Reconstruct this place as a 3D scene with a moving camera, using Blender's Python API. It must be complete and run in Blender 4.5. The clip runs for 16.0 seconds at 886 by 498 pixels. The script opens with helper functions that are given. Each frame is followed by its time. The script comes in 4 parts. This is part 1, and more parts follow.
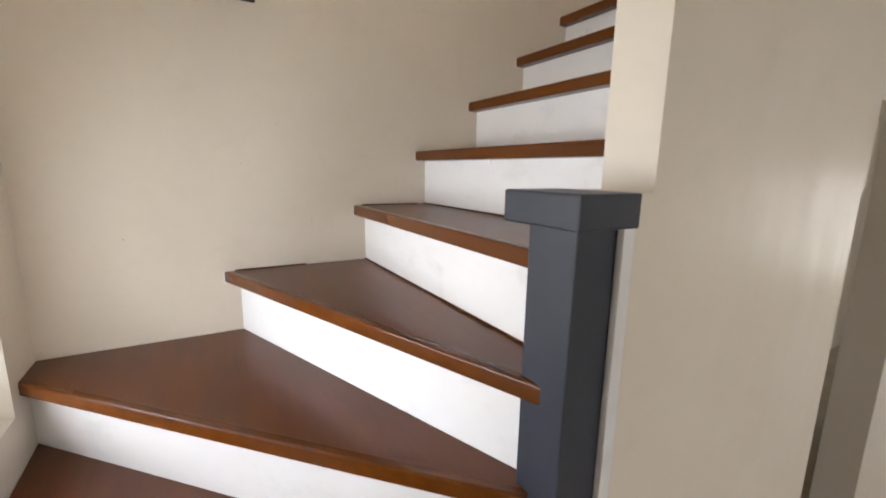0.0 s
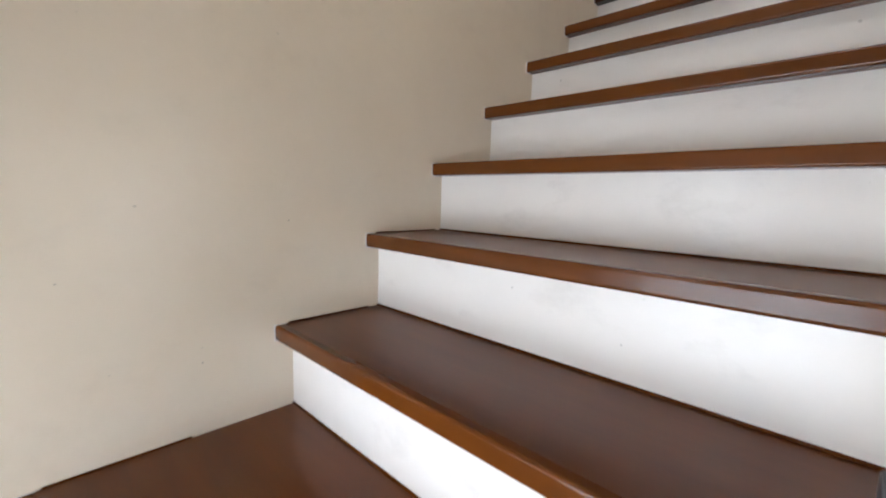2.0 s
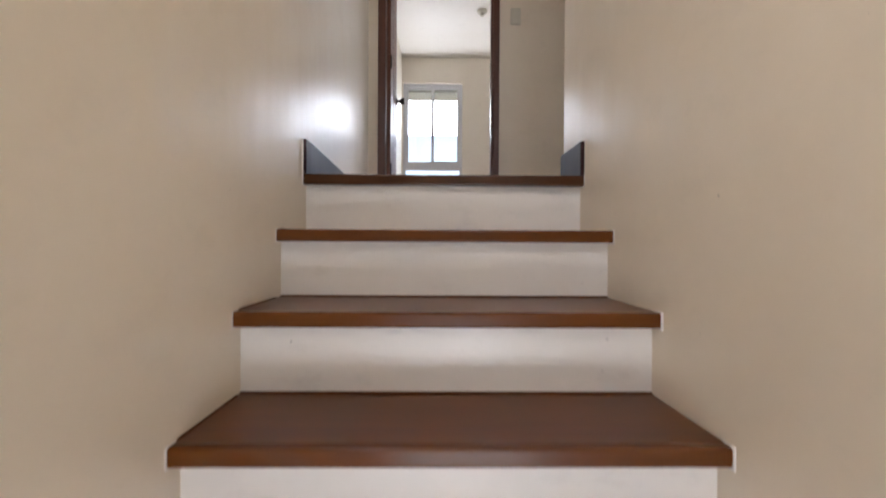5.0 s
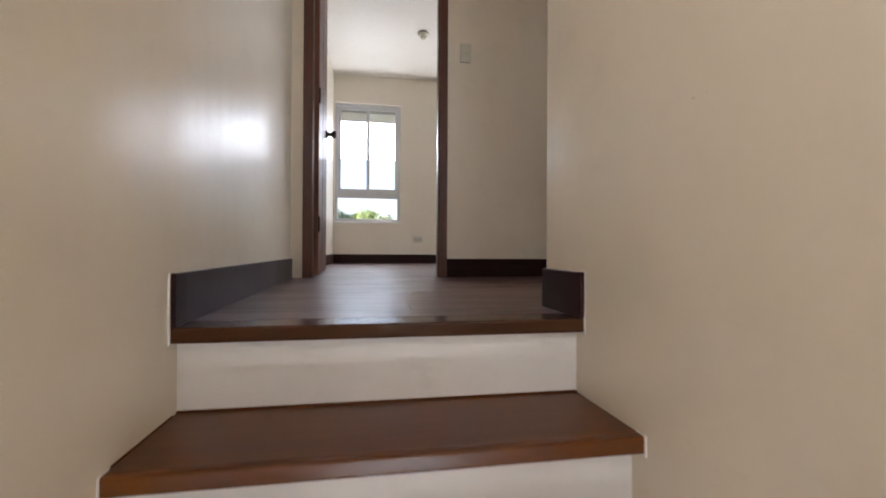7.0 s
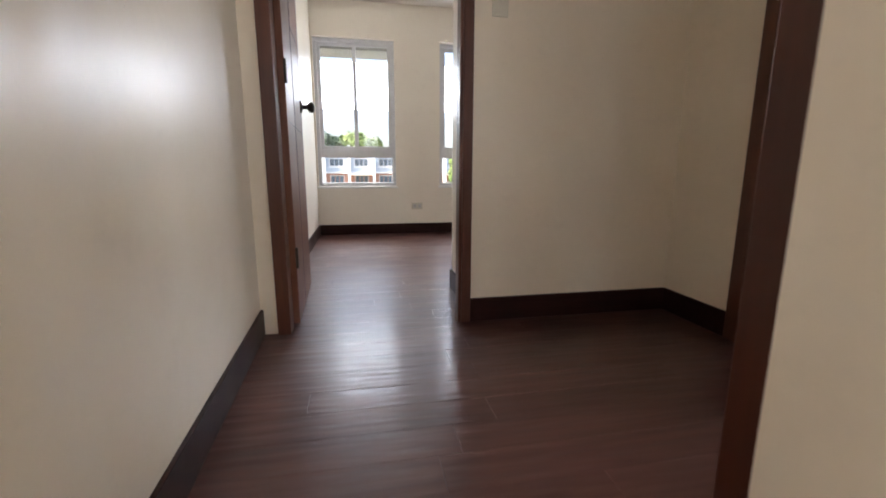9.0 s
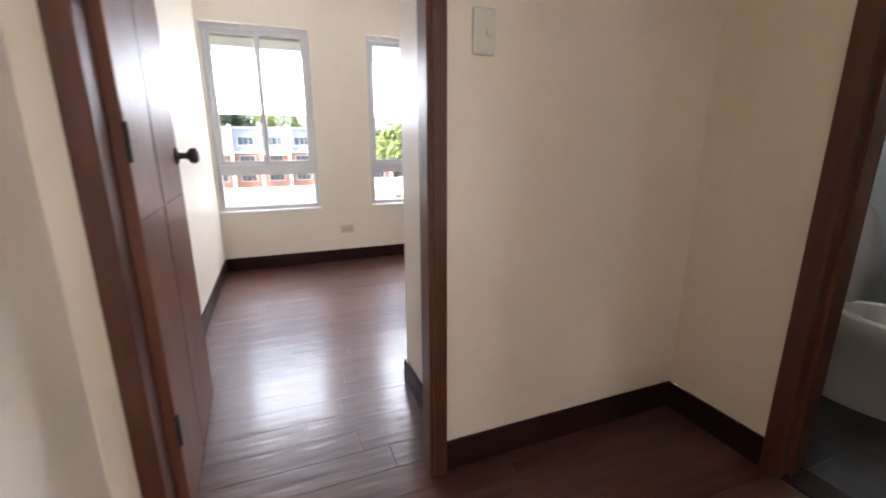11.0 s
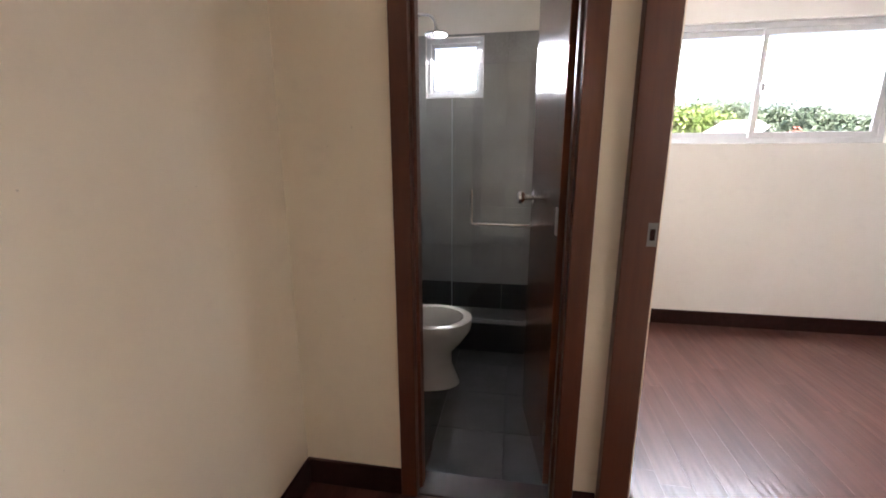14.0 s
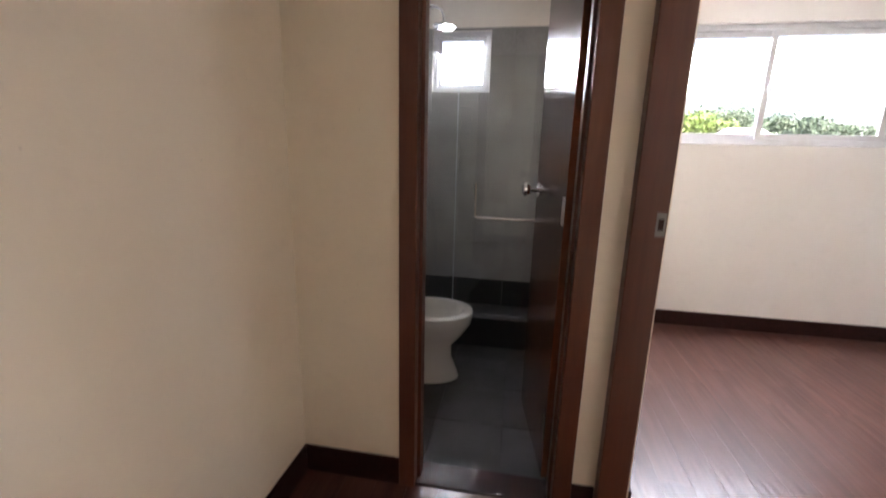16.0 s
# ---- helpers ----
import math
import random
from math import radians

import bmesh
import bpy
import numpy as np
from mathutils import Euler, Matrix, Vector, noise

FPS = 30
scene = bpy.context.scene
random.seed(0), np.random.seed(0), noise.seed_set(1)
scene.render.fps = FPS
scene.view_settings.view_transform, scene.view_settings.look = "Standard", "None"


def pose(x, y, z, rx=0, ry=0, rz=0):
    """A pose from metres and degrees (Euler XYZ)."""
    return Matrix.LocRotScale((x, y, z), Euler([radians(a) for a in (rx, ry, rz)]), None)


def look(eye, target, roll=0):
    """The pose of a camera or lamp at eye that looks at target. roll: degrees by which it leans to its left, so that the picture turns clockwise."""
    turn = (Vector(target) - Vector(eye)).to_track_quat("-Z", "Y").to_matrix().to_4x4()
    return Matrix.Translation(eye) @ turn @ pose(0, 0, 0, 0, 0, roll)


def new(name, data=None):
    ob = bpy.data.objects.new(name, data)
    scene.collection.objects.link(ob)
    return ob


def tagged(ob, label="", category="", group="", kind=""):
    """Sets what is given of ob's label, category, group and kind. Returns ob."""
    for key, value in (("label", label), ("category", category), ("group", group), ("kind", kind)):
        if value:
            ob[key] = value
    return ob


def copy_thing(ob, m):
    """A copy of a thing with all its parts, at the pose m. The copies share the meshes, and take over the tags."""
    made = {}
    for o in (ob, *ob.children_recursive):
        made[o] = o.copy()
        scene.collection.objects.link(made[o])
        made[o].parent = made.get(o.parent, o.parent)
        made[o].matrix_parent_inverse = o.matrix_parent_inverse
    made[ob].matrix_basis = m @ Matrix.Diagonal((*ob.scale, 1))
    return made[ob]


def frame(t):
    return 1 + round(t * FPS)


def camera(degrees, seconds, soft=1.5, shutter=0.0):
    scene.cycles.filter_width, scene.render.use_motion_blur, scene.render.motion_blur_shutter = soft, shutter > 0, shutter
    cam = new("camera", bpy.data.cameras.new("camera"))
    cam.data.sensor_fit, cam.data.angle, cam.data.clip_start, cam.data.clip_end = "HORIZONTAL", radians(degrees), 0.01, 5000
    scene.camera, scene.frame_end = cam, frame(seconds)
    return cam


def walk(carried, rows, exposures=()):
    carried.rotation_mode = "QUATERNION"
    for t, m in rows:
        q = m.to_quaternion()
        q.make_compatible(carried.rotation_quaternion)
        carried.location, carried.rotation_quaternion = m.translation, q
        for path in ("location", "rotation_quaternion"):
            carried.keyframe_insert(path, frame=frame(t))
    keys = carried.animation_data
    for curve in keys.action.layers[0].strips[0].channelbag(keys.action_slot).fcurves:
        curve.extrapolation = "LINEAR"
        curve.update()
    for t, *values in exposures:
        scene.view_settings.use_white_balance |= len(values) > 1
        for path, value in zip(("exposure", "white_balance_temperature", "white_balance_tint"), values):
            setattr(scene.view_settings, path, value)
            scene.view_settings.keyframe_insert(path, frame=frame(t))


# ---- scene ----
cam = camera(93.2, 16.0, soft=1.8, shutter=0.4)
PATH = [
    (0, (1.328, -1.733, -0.963), (-0.37, -0.742, -1.332), 1.0),
    (0.5, (1.246, -1.739, -0.95), (-0.475, -0.76, -1.235), 2.0),
    (1, (0.978, -1.702, -0.915), (-0.667, -0.588, -1.148), 2.0),
    (1.5, (0.872, -1.668, -0.835), (-0.636, -0.382, -1.105), 1.5),
    (2, (0.823, -1.657, -0.809), (-0.561, -0.234, -1.055), 1.7),
    (2.5, (0.733, -1.577, -0.718), (-0.509, -0.022, -0.914), 2.0),
    (3, (0.643, -1.525, -0.586), (-0.367, 0.194, -0.744), 2.6),
    (3.5, (0.492, -1.528, -0.557), (-0.12, 0.368, -0.737), 1.1),
    (4, (0.449, -1.517, -0.439), (0.24, 0.462, -0.643), -0.5),
    (4.5, (0.433, -1.442, -0.389), (0.395, 0.555, -0.485), -0.3),
    (5, (0.423, -1.306, -0.222), (0.445, 0.693, -0.237), 0.3),
    (5.2, (0.422, -1.275, -0.169), (0.468, 0.725, -0.149), 0.4),
    (7.3, (0.376, -0.797, 0.194), (0.722, 1.172, 0.196), 0.3),
    (7.5, (0.364, -0.721, 0.224), (0.697, 1.251, 0.204), 0.4),
    (8, (0.362, -0.546, 0.343), (0.683, 1.425, 0.227), 0.6),
    (8.2, (0.371, -0.479, 0.366), (0.662, 1.494, 0.214), 0.3),
    (8.4, (0.371, -0.449, 0.455), (0.675, 1.52, 0.21), 0.25),
    (8.6, (0.37, -0.375, 0.55), (0.70, 1.585, 0.23), 0.2),
    (9.1, (0.366, -0.17, 0.70), (0.75, 1.76, 0.325), 0.1),
    (9.7, (0.363, 0.035, 0.84), (0.79, 1.945, 0.42), 0.2),
    (10.3, (0.376, 0.255, 0.909), (0.835, 2.153, 0.479), 0.0),
    (10.5, (0.371, 0.319, 0.979), (0.912, 2.189, 0.518), 0.3),
    (11, (0.395, 0.458, 1.051), (1.102, 2.265, 0.567), -0.1),
    (11.5, (0.501, 0.668, 1.156), (1.519, 2.316, 0.661), -0.0),
    (12, (0.53, 0.778, 1.223), (1.895, 2.164, 0.757), -0.6),
    (12.5, (0.516, 0.867, 1.265), (2.221, 1.817, 0.824), -0.8),
    (13, (0.537, 0.802, 1.279), (2.397, 1.389, 0.838), -1.1),
    (13.5, (0.54, 0.77, 1.254), (2.438, 1.164, 0.764), -0.9),
    (14, (0.537, 0.797, 1.264), (2.454, 1.131, 0.803), -0.2),
    (14.5, (0.555, 0.803, 1.276), (2.497, 1.113, 0.915), 0.6),
    (15, (0.569, 0.799, 1.333), (2.531, 1.112, 1.101), 0.8),
    (15.5, (0.563, 0.799, 1.341), (2.514, 1.142, 1.064), 0.7),
    (16, (0.537, 0.815, 1.218), (2.455, 1.145, 0.758), 1.4),
]
EXPOSURES = ((0, 1.82, 6280, 14), (0.5, 1.84, 6480, 14), (1.5, 1.97, 6080, 13), (3.5, 2.0, 6000, 13), (4.0, 2.12, 6650, 13), (5.0, 2.08, 6350, 17), (8.0, 2.05, 6480, 16), (11.0, 2.66, 6350, 18), (12.0, 2.82, 6750, 20), (13.0, 2.86, 6500, 19), (16.0, 2.82, 6400, 20))
walk(cam, [(t, look(eye, target, roll)) for t, eye, target, roll in PATH], EXPOSURES)

# ---------------------------------------------------------------- world and light
SUN_FROM = Vector((-0.75, -0.25, 1.05)).normalized()
world = bpy.data.worlds.new("sky")
scene.world = world
world.use_nodes = True
wn = world.node_tree.nodes
sky = wn.new("ShaderNodeTexSky")
sky.sky_type = 'NISHITA'
sky.sun_disc = False
sky.sun_elevation = math.asin(SUN_FROM.z)
sky.sun_rotation = math.atan2(SUN_FROM.x, SUN_FROM.y)
sky.dust_density = 4.0
wn["Background"].inputs["Strength"].default_value = 0.13
world.node_tree.links.new(sky.outputs[0], wn["Background"].inputs["Color"])

sun_data = bpy.data.lights.new("sun", 'SUN')
sun_data.energy, sun_data.angle, sun_data.color = 3.5, radians(0.6), (1.0, 0.95, 0.87)
sun = new("sun", sun_data)
sun.matrix_world = look(SUN_FROM * 30, (0, 0, 0))


def window_light(name, eye, target, w, h, power, color=(1.0, 0.97, 0.94)):
    d = bpy.data.lights.new(name, 'AREA')
    d.shape, d.size, d.size_y, d.energy, d.color = 'RECTANGLE', w, h, power, color
    ob = new(name, d)
    ob.matrix_world = look(eye, target)
    return ob


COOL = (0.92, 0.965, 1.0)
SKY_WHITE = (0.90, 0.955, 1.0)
# Lamps outside the panes stand in for the sky, showing as white sky there.
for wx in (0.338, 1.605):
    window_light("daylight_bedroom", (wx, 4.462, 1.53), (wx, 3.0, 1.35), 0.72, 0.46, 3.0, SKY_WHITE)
# Added panel high outside, unseen, to boost the sky light into the bedroom.
window_light("sky_fill_north", (0.95, 10.5, 7.2), (0.95, 4.4, 1.2), 12.0, 6.0, 560.0, SKY_WHITE)
window_light("daylight_east_room", (3.845, -0.74, 1.79), (2.5, -0.74, 1.0), 1.44, 0.38, 10.2, SKY_WHITE)
window_light("daylight_bath", (3.97, 1.28, 1.86), (2.5, 1.1, 0.2), 0.38, 0.36, 4.2, (0.91, 0.955, 1.0))
window_light("daylight_stairs", (0.58, -2.62, -1.20), (0.40, -1.3, -1.45), 0.90, 0.64, 4.3, COOL)
window_light("daylight_stairs_upper", (-0.135, -1.735, 1.35), (0.9, -1.45, 1.0), 0.60, 1.08, 4.6, COOL)
# Added lamp at an unseen window, brightening the upper risers from the south.
window_light("riser_fill_south", (0.65, -2.25, 1.35), (0.55, -1.0, 0.6), 0.36, 1.08, 1.5, COOL)
window_light("daylight_lower", (2.3, 4.47, -1.5), (2.3, 3.0, -1.7), 1.15, 1.15, 3.0, (1.0, 0.96, 0.88))
# Added fill behind the view, lighting the newel and the half wall's end.
window_light("newel_fill_south", (2.75, -2.30, -1.3), (2.3, -1.0, -1.6), 1.05, 1.1, 1.2, COOL)
# Fill lamp added on the east side to lift the half wall's outer face.
window_light("half_wall_fill_east", (3.99, -0.5, -1.2), (2.5, -0.5, -1.35), 1.15, 0.95, 4.6)


# ---------------------------------------------------------------- materials
def material(name):
    m = bpy.data.materials.new(name)
    m.use_nodes = True
    n = m.node_tree.nodes
    return m, n, m.node_tree.links, n["Principled BSDF"]


def mix(n, l, fac, a, b, kind='MIX'):
    m = n.new("ShaderNodeMix")
    m.data_type, m.blend_type = 'RGBA', kind
    for slot, v in ((0, fac), (6, a), (7, b)):
        if isinstance(v, (int, float)):
            m.inputs[slot].default_value = v
        elif isinstance(v, tuple):
            m.inputs[slot].default_value = (*v, 1.0)
        else:
            l.new(v, m.inputs[slot])
    return m.outputs[2]


def ramp(n, l, src, lo, hi, v0=0.0, v1=1.0):
    r = n.new("ShaderNodeMapRange")
    r.inputs[1].default_value, r.inputs[2].default_value = lo, hi
    r.inputs[3].default_value, r.inputs[4].default_value = v0, v1
    l.new(src, r.inputs[0])
    return r.outputs[0]


def coords(n, l, scale=(1, 1, 1), offset_by_object=False):
    tc = n.new("ShaderNodeTexCoord")
    mp = n.new("ShaderNodeMapping")
    mp.inputs["Scale"].default_value = scale
    src = tc.outputs["Object"]
    if offset_by_object:
        info = n.new("ShaderNodeObjectInfo")
        mul = n.new("ShaderNodeMath")
        mul.operation = 'MULTIPLY'
        mul.inputs[1].default_value = 37.0
        l.new(info.outputs["Random"], mul.inputs[0])
        cmb = n.new("ShaderNodeCombineXYZ")
        l.new(mul.outputs[0], cmb.inputs[0])
        l.new(mul.outputs[0], cmb.inputs[1])
        add = n.new("ShaderNodeVectorMath")
        l.new(src, add.inputs[0])
        l.new(cmb.outputs[0], add.inputs[1])
        src = add.outputs[0]
    l.new(src, mp.inputs["Vector"])
    return mp.outputs[0]


def noise_out(n, l, vec, scale, detail=3.0, rough=0.5):
    t = n.new("ShaderNodeTexNoise")
    t.inputs["Scale"].default_value = scale
    t.inputs["Detail"].default_value = detail
    t.inputs["Roughness"].default_value = rough
    l.new(vec, t.inputs["Vector"])
    return t.outputs["Fac"]


def bump(n, l, height, bsdf, strength, distance, chain=None):
    b = n.new("ShaderNodeBump")
    b.inputs["Strength"].default_value = strength
    b.inputs["Distance"].default_value = distance
    l.new(height, b.inputs["Height"])
    if chain:
        l.new(chain, b.inputs["Normal"])
    l.new(b.outputs[0], bsdf.inputs["Normal"])
    return b.outputs[0]


def painted(name, col, dirt, rough=(0.30, 0.42), relief=0.004, wave=0.12, smear=0.16, sheen=0.0):
    """Brush- and trowel-marked paint, with faint smudges at a large scale."""
    m, n, l, b = material(name)
    v = coords(n, l)
    large = noise_out(n, l, v, 1.7, 4.0, 0.6)
    fine = noise_out(n, l, v, 38.0, 3.0)
    c = mix(n, l, ramp(n, l, large, 0.42, 0.78), col, dirt)
    c = mix(n, l, ramp(n, l, fine, 0.3, 0.8, 0.0, 0.12), c, tuple(x * 0.86 for x in col))
    smudge = noise_out(n, l, coords(n, l, (1.0, 1.0, 1.6)), 6.5, 6.0, 0.65)
    c = mix(n, l, ramp(n, l, smudge, 0.56, 0.74, 0.0, smear), c, tuple(x * 0.72 for x in dirt))
    speck = noise_out(n, l, v, 70.0, 1.0)
    c = mix(n, l, ramp(n, l, speck, 0.80, 0.825, 0.0, 0.35), c, tuple(x * 0.3 for x in dirt))
    l.new(c, b.inputs["Base Color"])
    l.new(ramp(n, l, large, 0.3, 0.7, *rough), b.inputs["Roughness"])
    v2 = coords(n, l, (1.0, 1.0, 0.35))
    trowel = noise_out(n, l, v2, 5.0, 2.0)
    first = bump(n, l, trowel, b, wave, 0.02)
    bump(n, l, noise_out(n, l, v, 150.0, 2.0), b, 0.04, relief, first)
    b.inputs["Coat Weight"].default_value = sheen
    b.inputs["Coat Roughness"].default_value = 0.25
    l.new(first, b.inputs["Coat Normal"])
    return m


def timber(name, dark, light, rough=(0.30, 0.40), grain=(2.0, 22.0, 22.0), per_object=True, coat=0.15, ripple=0.04, spread=0.3, spec=0.5, wave=(1, 1, 1), pores=0.10):
    """Stained, varnished wood with its grain along the first stretch axis."""
    m, n, l, b = material(name)
    v = coords(n, l, grain, per_object)
    g = noise_out(n, l, v, 1.6, 6.0, 0.6)
    v2 = coords(n, l, (1, 1, 1), per_object)
    blotch = noise_out(n, l, v2, 2.2, 3.0)
    c = mix(n, l, ramp(n, l, g, 0.3, 0.72), dark, light)
    c = mix(n, l, ramp(n, l, blotch, 0.35, 0.75, 0.0, 0.45), c, tuple(x * 0.7 for x in dark))
    if per_object:
        info = n.new("ShaderNodeObjectInfo")
        c = mix(n, l, ramp(n, l, info.outputs["Random"], 0, 1, 0.0, spread), c, tuple(x * 1.12 for x in light))
    l.new(c, b.inputs["Base Color"])
    l.new(ramp(n, l, blotch, 0.3, 0.7, *rough), b.inputs["Roughness"])
    b.inputs["Coat Weight"].default_value = coat
    b.inputs["Specular IOR Level"].default_value = spec
    b.inputs["Coat Roughness"].default_value = 0.17
    first = bump(n, l, g, b, pores, 0.002)
    wavy = bump(n, l, noise_out(n, l, coords(n, l, wave, per_object), 9.0, 1.0), b, ripple, 0.004, first)
    l.new(wavy, b.inputs["Coat Normal"])
    return m


def plain(name, col, rough=0.4, metal=0.0, spots=0.12, scale=24.0):
    m, n, l, b = material(name)
    v = coords(n, l)
    t = noise_out(n, l, v, scale, 4.0)
    l.new(mix(n, l, ramp(n, l, t, 0.3, 0.75, 0.0, spots * 3), col, tuple(x * 0.72 for x in col)), b.inputs["Base Color"])
    l.new(ramp(n, l, t, 0.25, 0.75, rough * 0.85, rough * 1.2), b.inputs["Roughness"])
    b.inputs["Metallic"].default_value = metal
    bump(n, l, t, b, 0.05, 0.002)
    return m


def tile_mat(name, col, rough):
    m, n, l, b = material(name)
    v = coords(n, l, (1, 1, 1), True)
    t = noise_out(n, l, v, 3.5, 5.0, 0.62)
    s = noise_out(n, l, v, 60.0, 2.0)
    c = mix(n, l, ramp(n, l, t, 0.3, 0.75), col, tuple(x * 0.68 for x in col))
    c = mix(n, l, ramp(n, l, s, 0.45, 0.8, 0.0, 0.25), c, tuple(min(1, x * 1.3) for x in col))
    l.new(c, b.inputs["Base Color"])
    l.new(ramp(n, l, t, 0.3, 0.7, rough * 0.8, rough * 1.25), b.inputs["Roughness"])
    bump(n, l, s, b, 0.06, 0.001)
    return m


def glass_mat(name, tint=(0.97, 0.985, 0.98)):
    m, n, l, b = material(name)
    b.inputs["Base Color"].default_value = (*tint, 1)
    b.inputs["Roughness"].default_value = 0.0
    b.inputs["IOR"].default_value = 1.45
    b.inputs["Transmission Weight"].default_value = 1.0
    return m


def leaf_mat(name, a, c2):
    m, n, l, b = material(name)
    g = n.new("ShaderNodeNewGeometry")
    l.new(mix(n, l, g.outputs["Random Per Island"], a, c2), b.inputs["Base Color"])
    b.inputs["Roughness"].default_value = 0.55
    return m


WALL = painted("cream_wall_paint", (0.80, 0.708, 0.575), (0.745, 0.648, 0.512), (0.282, 0.33), 0.004, 0.5, sheen=0.10)
CREAM_WALL = painted("pale_cream_wall_paint", (0.82, 0.76, 0.66), (0.79, 0.725, 0.615), (0.36, 0.46))
WHITE_WALL = painted("white_wall_paint", (0.80, 0.775, 0.745), (0.77, 0.74, 0.70), (0.38, 0.5))
RISER = painted("riser_gloss_paint", (0.84, 0.81, 0.77), (0.78, 0.735, 0.68), (0.29, 0.38), smear=0.35)
CEILING = painted("ceiling_paint", (0.82, 0.78, 0.72), (0.79, 0.75, 0.68), (0.5, 0.6), 0.002, 0.1)
TREAD = timber("stained_stair_timber", (0.082, 0.0215, 0.0035), (0.124, 0.0345, 0.0055), rough=(0.28, 0.33), coat=0.10, spec=0.26, ripple=0.006, pores=0.0)
LANDING_EDGE = timber("dark_landing_edge_timber", (0.042, 0.0145, 0.0055), (0.066, 0.0225, 0.008), rough=(0.19, 0.262), coat=0.0, spec=0.3, ripple=0.015, pores=0.008)
NOSING = timber("stained_nosing_timber", (0.088, 0.023, 0.003), (0.128, 0.037, 0.005), rough=(0.19, 0.262), coat=0.0, spec=0.36, ripple=0.015, pores=0.008)
PLANK = timber("dark_red_floor_plank", (0.050, 0.0175, 0.0148), (0.128, 0.055, 0.043), (0.34, 0.42), (1.0, 14.0, 14.0), True, 0.36, 0.7, 0.12, 0.26, (0.6, 3.6, 3.6))
SKIRT = timber("dark_skirting_timber", (0.020, 0.0072, 0.0068), (0.036, 0.0125, 0.0112), (0.32, 0.42), (2, 20, 20), False, 0.0, 0.02, 0.0, 0.12)
FRAME_WOOD = timber("door_frame_timber", (0.078, 0.0232, 0.0125), (0.126, 0.039, 0.019), (0.30, 0.40), (22, 22, 2.0), False, 0.0)
LEAF_WOOD = timber("door_leaf_timber", (0.14, 0.049, 0.027), (0.22, 0.080, 0.039), (0.42, 0.50), (20, 20, 1.6), False, 0.0, 0.05, spec=0.35)
BATH_LEAF_WOOD = timber("glossy_door_leaf_timber", (0.12, 0.042, 0.024), (0.19, 0.068, 0.034), (0.13, 0.22), (20, 20, 1.6), False, 0.3, 0.05)
SLATE_PAINT = painted("slate_grey_paint", (0.038, 0.042, 0.055), (0.028, 0.031, 0.042), (0.30, 0.42))
ALU = plain("powder_coated_aluminium", (0.60, 0.605, 0.62), 0.4)
WHITE_PLASTIC = plain("ivory_plastic", (0.66, 0.62, 0.51), 0.2, 0.0, 0.03)
CHROME = plain("chrome", (0.66, 0.66, 0.67), 0.09, 1.0, 0.05)
DARK_METAL = plain("dark_bronze_metal", (0.06, 0.05, 0.045), 0.35, 0.8)
BRUSHED = plain("brushed_steel", (0.42, 0.41, 0.40), 0.4, 1.0, 0.05)
DULL_STEEL = plain("dull_steel", (0.22, 0.21, 0.20), 0.45, 1.0, 0.1)
CERAMIC = plain("white_ceramic", (0.62, 0.61, 0.59), 0.12, 0.0, 0.02, 8.0)
GREY_TILE = tile_mat("grey_wall_tile", (0.33, 0.33, 0.325), 0.36)
DARK_TILE = tile_mat("dark_floor_tile", (0.040, 0.037, 0.036), 0.52)
BLACK_TILE = tile_mat("black_border_tile", (0.018, 0.019, 0.023), 0.37)
BEIGE_TILE = tile_mat("beige_floor_tile", (0.62, 0.53, 0.38), 0.37)
GROUT = plain("cement_grout", (0.15, 0.15, 0.145), 0.8)
PALE_GROUT = plain("grey_wall_grout", (0.24, 0.24, 0.235), 0.8)
DARK_GROUT = plain("dark_grout", (0.035, 0.034, 0.034), 0.8)
# The pale tone carries the bright glint of the polished glass edge.
SEAL = plain("seal_with_glint", (0.55, 0.60, 0.63), 0.25, 0.0, 0.03)
GLASS = glass_mat("clear_glass")
SHOWER_GLASS = glass_mat("shower_glass", (0.93, 0.96, 0.95))
CONCRETE = plain("weathered_concrete", (0.36, 0.35, 0.33), 0.8, 0.0, 0.2, 3.0)
HOUSE_WHITE = plain("pale_blue_render", (0.46, 0.53, 0.61), 0.7, 0.0, 0.08, 0.6)
HOUSE_ORANGE = plain("terracotta_render", (0.50, 0.25, 0.17), 0.7, 0.0, 0.1, 0.6)
HOUSE_TRIM = plain("white_render", (0.82, 0.82, 0.80), 0.6, 0.0, 0.06, 0.6)
HOUSE_GLASS = plain("dark_window_glass", (0.10, 0.13, 0.16), 0.1, 0.0, 0.1, 0.8)
ROOF_SHEET = plain("pale_metal_roof", (0.50, 0.48, 0.44), 0.5, 0.0, 0.12, 1.5)
TEAL_SHEET = plain("teal_metal_roof", (0.02, 0.11, 0.075), 0.5, 0.0, 0.12, 1.5)
GRASS = plain("dry_lot_ground", (0.13, 0.13, 0.08), 0.9, 0.0, 0.3, 0.25)
ASPHALT = plain("asphalt", (0.06, 0.06, 0.06), 0.85, 0.0, 0.2, 2.0)
BARK = plain("bark", (0.12, 0.09, 0.065), 0.9, 0.0, 0.3, 9.0)
LEAVES = leaf_mat("leaves", (0.045, 0.075, 0.04), (0.08, 0.115, 0.06))
LEAVES_BRIGHT = leaf_mat("bright_leaves", (0.07, 0.13, 0.02), (0.16, 0.22, 0.04))
BLOSSOM = leaf_mat("red_blossom", (0.42, 0.12, 0.09), (0.55, 0.22, 0.16))


